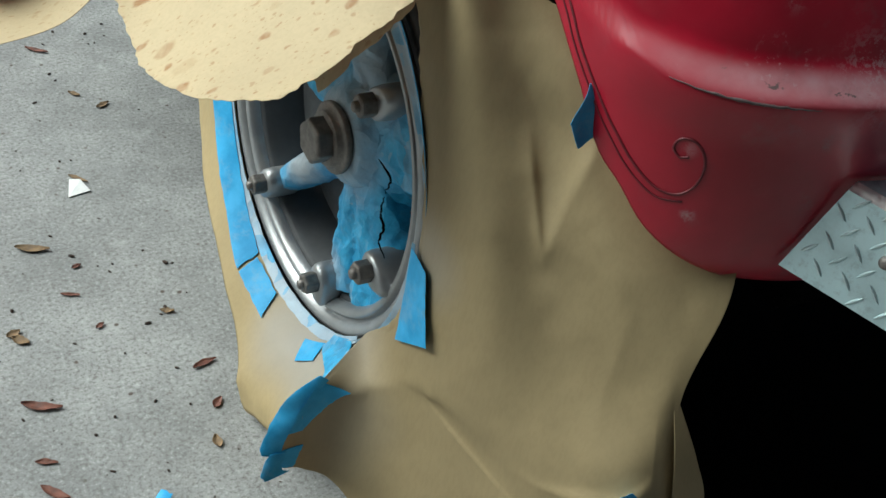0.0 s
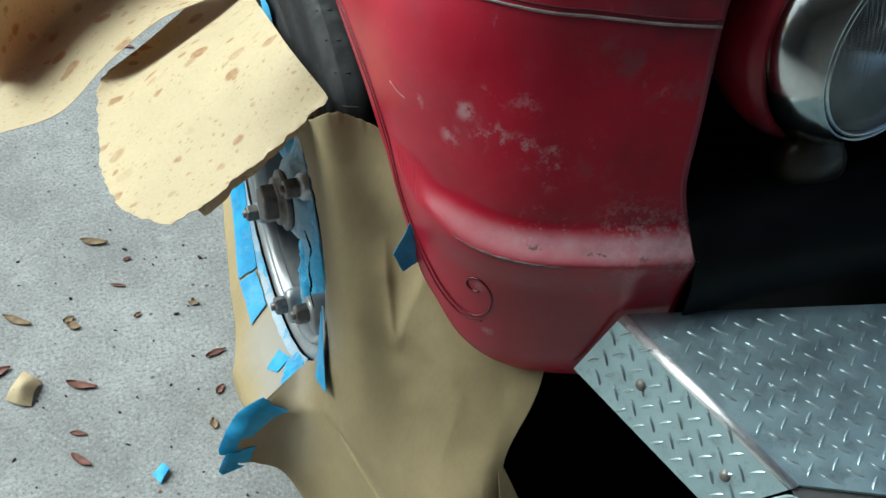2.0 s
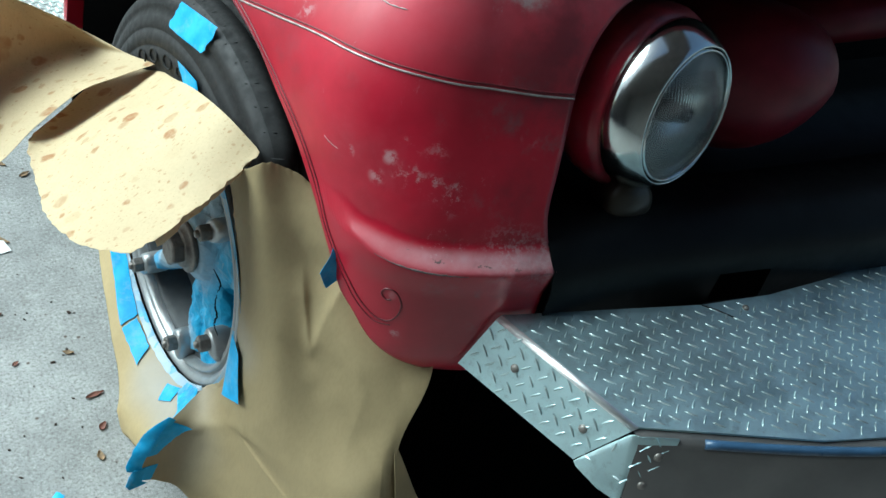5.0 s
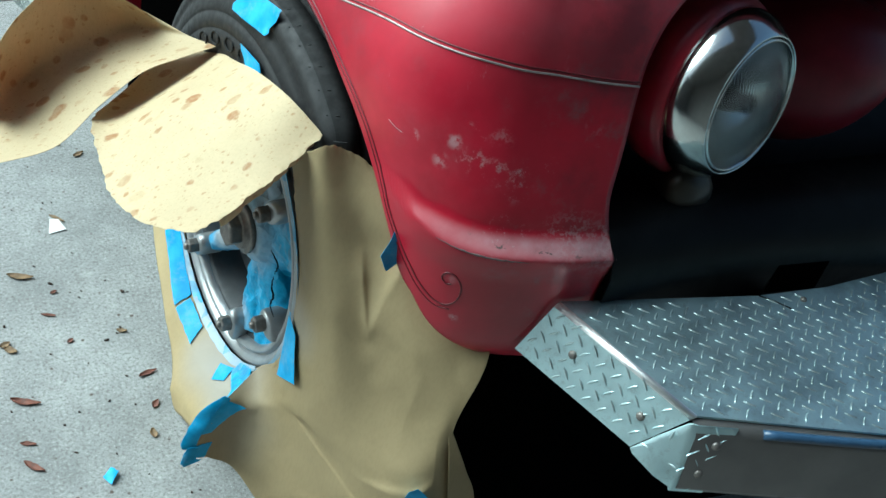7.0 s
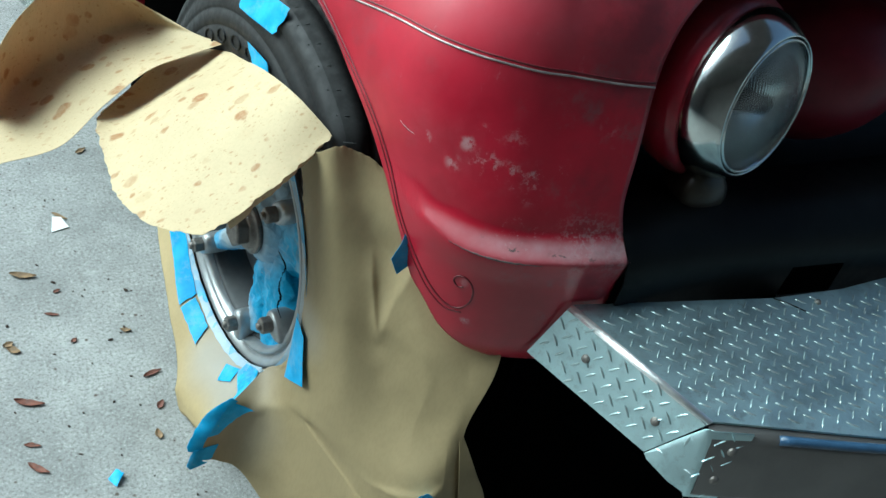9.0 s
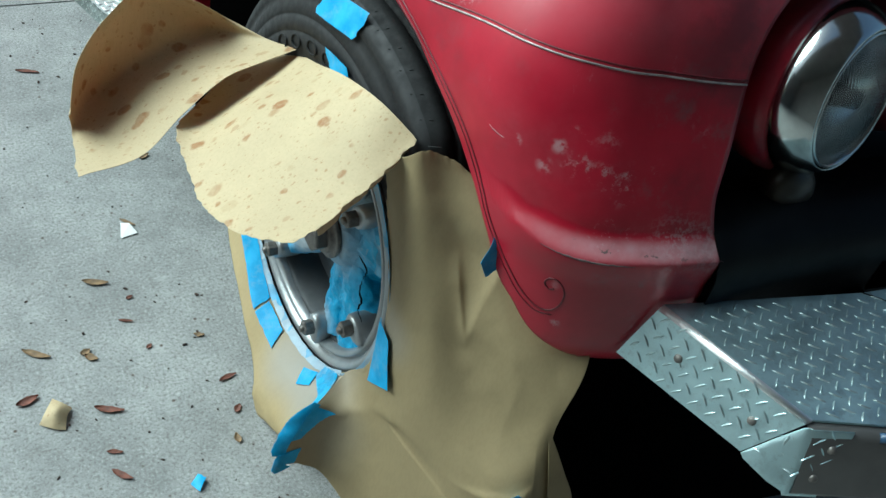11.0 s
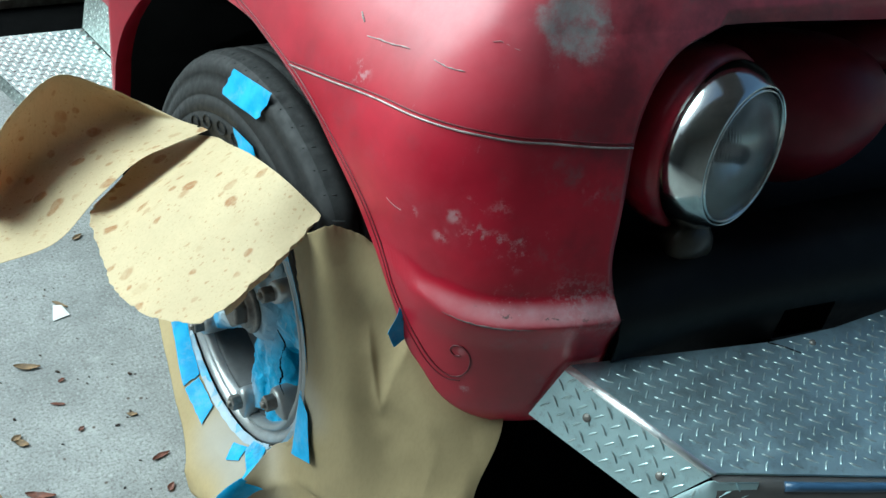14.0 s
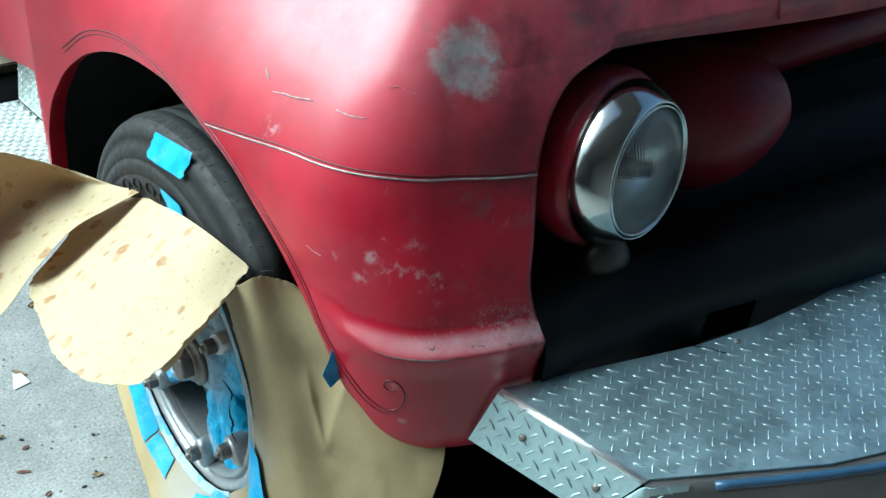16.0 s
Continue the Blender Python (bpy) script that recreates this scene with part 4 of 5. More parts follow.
sp = [((p - o_).dot(sx), (p - o_).dot(sy)) for p in (cols[0][0], cols[2][0], cols[2][1], cols[0][1])]
tagged(under(bumper, "strap_embossing", lugs(sp, o_, sx, sy, 0.5, 0.0182, 0.003), M_LUG, smooth=False), kind="stuff")
# smooth steel face with a rounded upper edge
face = []
fp = [Vector((0.366, -0.738, 0)), Vector((0.605, -0.831, 0)), Vector((0.80, -0.887, 0)), Vector((1.05, -0.940, 0)), Vector((1.35, -0.945, 0))]
for p in spline(fp, 24):
    face.append([p + Vector((0, 0.035, 0.632)), p + Vector((0, 0.008, 0.632)), p + Vector((0, -0.003, 0.628)), p + Vector((0, -0.008, 0.619)), p + Vector((-0.002, -0.011, 0.60)), p + Vector((-0.008, -0.025, 0.545)), p + Vector((-0.008, -0.022, 0.536)), p + Vector((0, 0.03, 0.533))])
under(bumper, "bumper_face", grid(face), M_FACE, "smooth dull steel bumper face", thick=0.003, offset=1)
# blue tube along the rounded edge, standing in for reflected sky
under(bumper, "edge_reflection", tube([p + Vector((0.0, -0.004, 0.629)) for p in spline(fp, 60)][5:], 0.0065, 10), M_EDGE, "dark blue strip standing in for sky reflected in the bumper edge")
under(bumper, "bracket", box(0.62, -0.55, 0.56, 0.06, 0.36, 0.09, 0.006), M_DARK)

# ---- wheel ----
WPOSE = Matrix.Translation((0.027, 0.008, 0.39)) @ Euler((0, radians(2.5), radians(4.5))).to_matrix().to_4x4()
wheel = new("front_wheel")
wheel.parent, wheel.matrix_parent_inverse = truck, truck.matrix_basis.inverted()
wheel.matrix_basis = WPOSE
tagged(wheel, "truck front wheel, silver rim masked with blue tape")


def polar(r, deg, x=0.0):
    a = radians(deg)
    return Vector((x, r * math.cos(a), r * math.sin(a)))


def settle(bm):
    """Press what would sink into the floor flat on it."""
    inv = WPOSE.inverted()
    for v in bm.verts:
        w = WPOSE @ v.co
        if w.z < 0.002:
            w.z = 0.002
            v.co = inv @ w
    return bm


def front_inset(a):
    """How far the tyre's hidden front shrinks so the paper fits the camera's view."""
    a = a % 360
    return 0.115 * smooth01((a - 122) / 16) * smooth01((250 - a) / 25)


def squeeze(bm):
    for v in bm.verts:
        r = math.hypot(v.co.y, v.co.z)
        if r > 0.33:
            k = 1 - front_inset(math.degrees(math.atan2(v.co.z, v.co.y))) * smooth01((r - 0.33) / 0.06)
            v.co.y, v.co.z = v.co.y * k, v.co.z * k
    return bm


side = [(0.030, 0.236), (0.014, 0.250), (0.004, 0.256), (0.003, 0.262), (-0.004, 0.275), (-0.010, 0.295), (-0.012, 0.312), (-0.0105, 0.3135), (-0.0105, 0.317), (-0.0125, 0.3185), (-0.010, 0.338), (-0.0075, 0.340), (-0.0075, 0.343), (-0.009, 0.345), (-0.003, 0.362), (0.003, 0.374), (0.001, 0.376), (0.006, 0.392), (0.018, 0.402), (0.030, 0.406)]
tread = []
for k in range(5):
    x0 = 0.030 + 0.026 * k
    tread += [(x0 + 0.003, 0.4075), (x0 + 0.020, 0.4085), (x0 + 0.0205, 0.400), (x0 + 0.0255, 0.400)]
back = [(0.160, 0.407), (0.176, 0.398), (0.19, 0.37), (0.195, 0.32), (0.18, 0.26), (0.165, 0.236)]
tyre = part("tyre", settle(squeeze(revolve(side + tread + back, 160))), M_RUBBER, wheel, "black ribbed truck tyre with worn sidewall")
# tread faces in a blacker rubber, their shade put into the colour
tyre.data.materials.append(M_TREAD)
for p_ in tyre.data.polygons:
    p_.material_index = 1 if 0.019 < p_.center.x < 0.17 else 0
for k in range(64):
    a = 360 / 64 * k + 2
    bm = bmesh.new()
    c0 = [polar(0.3985, a - 0.75, 0.0135), polar(0.3985, a - 0.45, 0.0135), polar(0.4060, a + 0.45, 0.0285), polar(0.4060, a + 0.15, 0.0285)]
    sipe = slab(c0, 0.0010, Vector((-0.6, 0, 0)))
    part("sipe", settle(sipe), M_TREAD, wheel) if 20 < a < 128 else sipe.free()
# raised blank marks on the sidewall
for a, w in ((44, 2.2), (53, 3.6), (63, 3.6), (74, 3.8), (84, 3.6), (95, 3.6)):
    pts = []
    for k in range(20):
        b_ = 2 * math.pi * k / 20
        pts.append(polar(0.299 + 0.011 * math.sin(b_), a + 0.8 * w * math.cos(b_), -0.0118))
    part("raised_mark", tube(pts + pts[:2], 0.0019, 6), M_TREAD, wheel)
rim = part("rim", revolve([(0.0175, 0.2135), (0.010, 0.2145), (0.004, 0.2175), (0.001, 0.222), (0.002, 0.2265), (0.008, 0.2285), (0.010, 0.2305), (0.004, 0.233), (-0.002, 0.238), (-0.004, 0.244), (-0.001, 0.250), (0.006, 0.253), (0.014, 0.251), (0.02, 0.246)], 128), M_SILVER, wheel, "silver painted steel rim with a lock ring")
part("barrel", revolve([(0.12, 0.176), (0.06, 0.192), (0.040, 0.199), (0.034, 0.2015), (0.030, 0.203), (0.022, 0.206), (0.018, 0.209), (0.0175, 0.2135)], 96), M_DRUM, wheel, "dark inner barrel")
part("gap", revolve([(0.0125, 0.2295), (0.0085, 0.2315), (0.0085, 0.2325), (0.013, 0.2335)], 96), M_DARK, wheel)
part("brake_drum", revolve([(0.055, 0.0), (0.055, 0.12), (0.06, 0.165), (0.075, 0.172), (0.16, 0.172), (0.16, 0.19), (0.20, 0.19)], 64), M_DRUM, wheel, "dark grey brake drum behind the spokes")
HUB = Vector((0.0, -0.055, 0.030))


def at_hub(bm):
    bmesh.ops.translate(bm, verts=bm.verts, vec=HUB)
    return bm


hub = part("hub", at_hub(revolve([(-0.004, 0.0), (-0.004, 0.046), (0.002, 0.056), (0.014, 0.062), (0.022, 0.075), (0.034, 0.092), (0.055, 0.104)], 48)), M_TAPE2, wheel, "hub wrapped in crumpled blue tape")
part("washer", at_hub(revolve([(-0.004, 0.0), (-0.004, 0.040), (-0.007, 0.0425), (-0.012, 0.0425), (-0.0135, 0.040), (-0.0135, 0.034), (-0.020, 0.033), (-0.0215, 0.031), (-0.0215, 0.0)], 48)), M_BOLT, wheel, "stacked steel washers")


def hexbolt(length, across, x0):
    prof = []
    bm = bmesh.new()
    r = across / math.sqrt(3)
    rings = [[Vector((x, rr * math.cos(radians(60 * k + 12)), rr * math.sin(radians(60 * k + 12)))) for k in range(6)] for x, rr in ((x0, r), (x0 - length * 0.86, r), (x0 - length, r * 0.88))]
    vs = [[bm.verts.new(p) for p in ring] for ring in rings]
    for a, b_ in zip(vs, vs[1:]):
        for k in range(6):
            bm.faces.new((a[k], a[(k + 1) % 6], b_[(k + 1) % 6], b_[k]))
    bm.faces.new(vs[-1])
    bmesh.ops.recalc_face_normals(bm, faces=bm.faces)
    bmesh.ops.bevel(bm, geom=list(bm.edges), offset=0.0012, segments=1, affect="EDGES")
    return bm


part("centre_bolt", at_hub(hexbolt(0.020, 0.048, -0.021)), M_BOLT, wheel, "large grey hex bolt", smooth=False)


def arm(a, r0, r1, w0, w1, x0, x1, material, name, parent, label="", rough=0.0, seed=0):
    """A cast spoke from the hub to the rim, rounded across."""
    rows = []
    ca = radians(a)
    d, t = Vector((0, math.cos(ca), math.sin(ca))), Vector((0, -math.sin(ca), math.cos(ca)))
    n, m = 26, 20
    for i in range(n):
        f = i / (n - 1)
        r = r0 + (r1 - r0) * f
        w = w0 + (w1 - w0) * f
        xx = x0 + (x1 - x0) * f
        row = []
        for j in range(m):
            g_ = math.pi * (j / (m - 1))
            p = HUB * (1 - f) + d * r - t * (w * math.cos(g_)) + VX * (xx + 0.04 - 0.04 * math.sin(g_) ** 0.5)
            if rough:
                q = p * 55 + Vector((seed, 0, seed))
                p = p + VX * (rough * (noise.noise(q) + 0.8 * abs(noise.noise(q * 2.1)))) + t * (rough * 0.7 * noise.noise(q * 1.7 + Vector((9, 2, 4))))
            row.append(p)
        rows.append(row)
    bm = grid(rows)
    bmesh.ops.recalc_face_normals(bm, faces=bm.faces)
    return part(name, bm, material, parent, label)


def torn_slit(points, wide, seed):
    """A dark ragged slit where the tape has split."""
    run = [p + VX * (-0.0065) + Vector((0, 0.007 * noise.noise(p * 130 + Vector((seed, 0, 0))), 0.003 * noise.noise(p * 70))) for p in spline(points, 26)]
    return part("torn_slit", tube(run, lambda f: 0.0004 + wide * math.sin(math.pi * min(1, max(0, f))) * (0.8 + 0.25 * noise.noise(Vector((f * 9, seed, 0)))), 6), M_DARK, wheel)


LUGS = ((-53.5, 0.186), (-108.0, 0.192), (-157.0, 0.188), (137.0, 0.170), (80.0, 0.186), (14.0, 0.186))
arm(-53, 0.05, 0.196, 0.030, 0.017, 0.012, 0.006, M_TAPE2, "spoke", wheel, "cast spoke under crumpled blue tape", 0.004, 1)
arm(-133, 0.045, 0.215, 0.040, 0.085, 0.010, 0.012, M_TAPE2, "spoke", wheel, "broad cast spoke under crumpled blue tape", 0.006, 5)
arm(-112, 0.045, 0.200, 0.036, 0.040, 0.010, 0.010, M_TAPE2, "spoke", wheel, "cast spoke under crumpled blue tape", 0.006, 21)
arm(152, 0.045, 0.212, 0.050, 0.075, 0.012, 0.016, M_TAPE2, "spoke", wheel, "broad cast spoke under crumpled blue tape", 0.006, 9)
arm(95, 0.045, 0.212, 0.035, 0.045, 0.012, 0.016, M_TAPE2, "spoke", wheel, "cast spoke under crumpled blue tape", 0.006, 14)
arm(14, 0.045, 0.200, 0.030, 0.020, 0.012, 0.010, M_TAPE2, "spoke", wheel, "cast spoke under crumpled blue tape", 0.005, 3)
for k, (a, r) in enumerate(LUGS):
    # rounded clamp block and its bolt
    bm = revolve([(0.034, 0.0235), (0.004, 0.0235), (-0.004, 0.022), (-0.008, 0.018), (-0.009, 0.0)], 28)
    for v in bm.verts:
        v.co.y *= 1.55 if v.co.y > 0 else 1.0
        v.co.z *= 0.82
    bmesh.ops.rotate(bm, verts=bm.verts, cent=(0, 0, 0), matrix=Matrix.Rotation(radians(a), 3, "X"))
    bmesh.ops.translate(bm, verts=bm.verts, vec=polar(r, a))
    clamp = part("rim_clamp", bm, M_SILVER, wheel, "rounded silver rim clamp")
    bm = hexbolt(0.018, 0.0245, -0.008)
    bmesh.ops.rotate(bm, verts=bm.verts, cent=(0, 0, 0), matrix=Matrix.Rotation(radians(20 * k), 3, "X"))
    bmesh.ops.translate(bm, verts=bm.verts, vec=polar(r, a))
    part("lug_bolt", bm, M_BOLT, wheel, "grey hex bolt", smooth=False)
    stud = revolve([(-0.024, 0.0065), (-0.031, 0.006), (-0.032, 0.0)], 14)
    bmesh.ops.translate(stud, verts=stud.verts, vec=polar(r, a))
    part("stud", stud, M_BOLT, wheel)

torn_slit([polar(0.166, 157), polar(0.178, 159), polar(0.192, 163), polar(0.180, 168)], 0.0012, 2)
torn_slit([polar(0.179, 170), polar(0.172, 177), polar(0.186, -179), polar(0.182, -172), polar(0.200, -169)], 0.0015, 7)

# ---- masking paper ----
def flare(r, a):
    """How far the wrapped paper stands off the wheel's plane, bellied out towards the floor."""
    a = a - 360 if a > 60 else a
    low_ = smooth01((-a - 20) / 60) * smooth01((165 + a) / 40)
    return -0.004 - 0.010 * smooth01((r - 0.25) / 0.05) - 0.040 * low_ * smooth01((r - 0.243) / 0.04) - 0.034 * low_ * smooth01((r - 0.27) / 0.09)


WRAP_A = (-140, -132, -120, -112, -105, -99, -97.6, -93.5, -84, -70, -58, -41, -25, 0, 20)
WRAP_R = (0.270, 0.292, 0.360, 0.374, 0.3765, 0.385, 0.363, 0.336, 0.314, 0.303, 0.309, 0.340, 0.366, 0.378, 0.382)
rows = []
for k in range(150):
    a = 20 - 159 * k / 149
    edge_r = curve1(a, WRAP_A, WRAP_R)
    row = []
    for j in range(22):
        r = 0.2495 + (edge_r - 0.2495) * j / 21
        q = polar(r, a, 0)
        x = flare(r, a) + (0.0022 * noise.noise(q * 17) + 0.0009 * noise.noise(q * 45)) * smooth01((r - 0.25) / 0.03)
        # a soft fold running from the rim to the corner on the floor
        x -= 0.006 * math.exp(-abs(a + 96 - (r - 0.36) * 90) / 4.0) * smooth01((r - 0.27) / 0.08)
        row.append(polar(r, a, x))
    for fx_, fr_ in ((0.006, 0.002), (0.020, 0.003), (0.045, 0.002)):
        row.append(polar(edge_r + fr_, a, flare(edge_r, a) + fx_))
    rows.append(row)
bm = grid(rows)
bmesh.ops.transform(bm, matrix=WPOSE, verts=bm.verts)
for v in bm.verts:
    v.co.z = max(v.co.z, 0.0035)
tagged(link("sidewall_paper", bm, M_SIDEPAPER, thick=0.0006), "tan masking paper wrapped round the tyre sidewall", "paper")


def in_wheel(r, a, x):
    return WPOSE @ polar(r, a, x)


front = [
    [(.018, -.200, .685), (.034, -.220, .708), (.050, -.237, .726), (.077, -.243, .721), (.104, -.256, .708), (.14, -.285, .69), (.19, -.31, .67)],
    [(.030, -.200, .645), (.038, -.230, .655), (.050, -.262, .662), (.090, -.285, .652), (.13, -.326, .652), (.19, -.36, .65), (.25, -.37, .65)],
    [in_wheel(.268, 143, -.008), in_wheel(.315, 146, -.016), in_wheel(.362, 149, -.006), (.108, -.320, .588), (.14, -.362, .59), (.20, -.40, .60), (.26, -.42, .60)],
    [in_wheel(.262, 160, -.008), in_wheel(.315, 161, -.016), in_wheel(.372, 163, -.006), (.098, -.377, .495), (.145, -.435, .5), (.195, -.468, .51), (.228, -.488, .515)],
    [in_wheel(.262, 180, -.010), in_wheel(.32, 179, -.020), in_wheel(.39, 178, -.006), (.098, -.436, .4), (.14, -.488, .4), (.168, -.510, .41), (.186, -.516, .411)],
    [in_wheel(.260, -162, -.014), in_wheel(.31, -164, -.022), in_wheel(.392, -168, -.014), (.090, -.480, .312), (.128, -.535, .335), (.165, -.548, .33), (.200, -.54, .32)],
    [in_wheel(.249, -146, -.020), in_wheel(.30, -152, -.030), (.034, -.331, .266), (.084, -.480, .235), (.13, -.56, .24), (.18, -.562, .23), (.225, -.55, .22)],
    [(-.053, -.241, .232), (-.020, -.250, .217), (.014, -.288, .205), (.066, -.43, .155), (.125, -.57, .14), (.18, -.575, .13), (.23, -.562, .13)],
    [(-.092, -.251, .166), (-.046, -.250, .163), (-.006, -.284, .150), (.056, -.425, .09), (.125, -.575, .07), (.18, -.58, .07), (.228, -.565, .07)],
    [(-.096, -.258, .128), (-.068, -.256, .114), (-.028, -.272, .084), (.03, -.385, .02), (.13, -.575, .012), (.19, -.585, .012), (.235, -.57, .012)],
]
# creases: two ends (x, z), height, softness before and behind, so that one side falls away sharply
CREASES = (((0.098, 0.585), (0.097, 0.493), 0.007, 0.020, 0.004), ((0.140, 0.60), (0.097, 0.493), 0.009, 0.005, 0.026), ((0.027, 0.345), (0.033, 0.272), 0.003, 0.014, 0.002),
           ((0.033, 0.272), (0.066, 0.247), 0.007, 0.026, 0.002), ((0.066, 0.247), (0.105, 0.205), 0.006, 0.026, 0.003), ((0.086, 0.288), (0.118, 0.318), 0.008, 0.026, 0.003), ((0.114, 0.314), (0.158, 0.345), 0.006, 0.028, 0.003),
           ((0.150, 0.47), (0.118, 0.36), 0.002, 0.02, 0.006), ((0.165, 0.40), (0.150, 0.30), 0.002, 0.02, 0.006), ((0.185, 0.235), (0.20, 0.14), 0.006, 0.012, 0.006))


def crease(p):
    d = 0.0
    for (x0, z0), (x1, z1), high, sa, sb in CREASES:
        ax, az = x1 - x0, z1 - z0
        ln = math.hypot(ax, az)
        ax, az = ax / ln, az / ln
        t = (p.x - x0) * ax + (p.z - z0) * az
        n_ = (p.x - x0) * az - (p.z - z0) * ax
        win = smooth01((t + 0.02) / 0.05) * smooth01((ln + 0.012 - t) / 0.04)
        d += high * win * math.exp(-abs(n_) / (sa if n_ > 0 else sb))
    return d


WINV = WPOSE.inverted()
SKIN_R, SKIN_X = (0.24, 0.25, 0.262, 0.275, 0.295, 0.312, 0.338, 0.362, 0.374, 0.392, 0.402, 0.412), (-0.004, -0.001, 0.003, -0.004, -0.010, -0.012, -0.010, -0.003, 0.003, 0.006, 0.018, 0.03)
NU, NV = 150, 230
across = [spline(r, NU) for r in front]
cols = [spline([a[j] for a in across], NV) for j in range(NU)]
rows = []
for i in range(NV):
    line = []
    for j in range(NU):
        p = cols[j][i]
        q = p * 9
        w = 0.0022 * noise.noise(q) + 0.0016 * abs(noise.noise(q * 2.3 + Vector((3, 1, 8)))) + 0.0005 * noise.noise(q * 6)
        p = p + Vector((-0.5, -0.86, 0.1)) * (crease(p) + w)
        if i < 5:
            p = p + Vector((0, 0, 1)) * ((5 - i) / 5 * (0.009 * noise.noise(Vector((p.x * 38, 4, 0))) + 0.0016 * noise.noise(Vector((p.x * 170, 9, 0)))))
        if j < 4:
            p = p + Vector((0.6, -0.6, 0.2)) * (0.003 * noise.noise(Vector((p.z * 60, 0, j * 0.2))))
        # rest on the tyre rather than in it
        q = WINV @ p
        rr = math.hypot(q.y, q.z)
        if rr < 0.412 and q.x > 0.006 and q.y < 0:
            round_ = 0.413 * (1 - front_inset(math.degrees(math.atan2(q.z, q.y))))
            if rr < round_:
                k = 1 + (round_ / rr - 1) * smooth01((q.x - 0.006) / 0.03)
                q.y, q.z = q.y * k, q.z * k
                p = WPOSE @ q
        p.z = max(p.z, 0.004)
        line.append(p)
    rows.append(line)
DRAPE = rows
tagged(link("masking_paper", grid(rows), M_PAPER, thick=0.0007), "creased brown kraft masking paper draped over the tyre", "paper")
# torn strip beside its open edge
strip = [[(.180, -.513, .412), (.186, -.516, .409)], [(.178, -.546, .35), (.208, -.542, .35)], [(.184, -.564, .27), (.234, -.552, .28)], [(.188, -.58, .16), (.238, -.562, .17)], [(.19, -.588, .06), (.22, -.572, .06)]]
tagged(link("torn_paper_strip", net(strip, 14, 40, 0.002), M_PAPER, thick=0.0007), "torn strip of brown masking paper", "paper")


def ragged(rows, amount, scale, sides):
    """Tears the given sides of a grid of points unevenly."""
    nr, nc = len(rows), len(rows[0])
    for i in range(nr):
        for j in range(nc):
            w = 0.0
            for side_ in sides:
                k = {"first": j, "last": nc - 1 - j, "top": i, "end": nr - 1 - i}[side_]
                w = max(w, smooth01(1 - k / 3.0))
            if w:
                p = rows[i][j]
                q = Vector(p) * scale
                rows[i][j] = p + Vector((noise.noise(q), noise.noise(q + Vector((5, 1, 2))), 0.4 * noise.noise(q + Vector((1, 8, 3))))) * (amount * w)
    return rows


def sheet_rows(ctrl, nu, nv, wrinkle, scale):
    ac = [spline(r, nu) for r in ctrl]
    co = [spline([a[j] for a in ac], nv) for j in range(nu)]
    return [[co[j][i] + Vector((0, 0, 1)) * (wrinkle * noise.noise(co[j][i] * scale)) for j in range(nu)] for i in range(nv)]


flap1 = [
    [(.015, .26, .575), (-.03, .25, .563), (-.075, .215, .552), (-.115, .175, .548), (-.175, .110, .554)],
    [(.026, .165, .618), (-.03, .162, .580), (-.09, .138, .556), (-.145, .105, .552), (-.190, .068, .560)],
    [(.024, .045, .676), (-.022, .042, .652), (-.08, .02, .633), (-.145, .005, .590), (-.195, -.010, .560)],
    [(.024, -.045, .714), (-.020, -.060, .688), (-.078, -.08, .648), (-.14, -.095, .603), (-.196, -.10, .563)],
    [(.032, -.14, .738), (-.012, -.16, .702), (-.064, -.175, .660), (-.12, -.19, .624), (-.178, -.190, .588)],
    [(.060, -.209, .719), (.008, -.231, .694), (-.042, -.251, .672), (-.09, -.265, .648), (-.130, -.270, .630)],
]
def curled_edge(ob, line, down, depth, label):
    """The rolled-under rim of a paper sheet, along one of its edges."""
    rows = []
    for k, (fd, fi) in enumerate(((0.0, 0.0), (0.35, 0.02), (0.75, 0.10), (1.0, 0.25))):
        row = []
        for j, p in enumerate(line):
            u = j / (len(line) - 1)
            w = depth * (0.25 + 0.75 * u) * smooth01((1 - u) / 0.06) * (1 + 0.4 * noise.noise(p * 60))
            row.append(p + (down * fd + Vector((0.1, 0.75, 0.0)) * fi) * w)
        rows.append(row)
    return under(ob, "curled_edge", grid(rows), M_SPOTTED, label, thick=0.0006)


rows1 = ragged(sheet_rows(flap1, 90, 90, 0.003, 9), 0.004, 85, ("last", "end"))
flap_ob = tagged(link("paper_flap", grid(rows1), M_SPOTTED, thick=0.0007), "stiff tan paper flap spotted with brown drips", "paper")
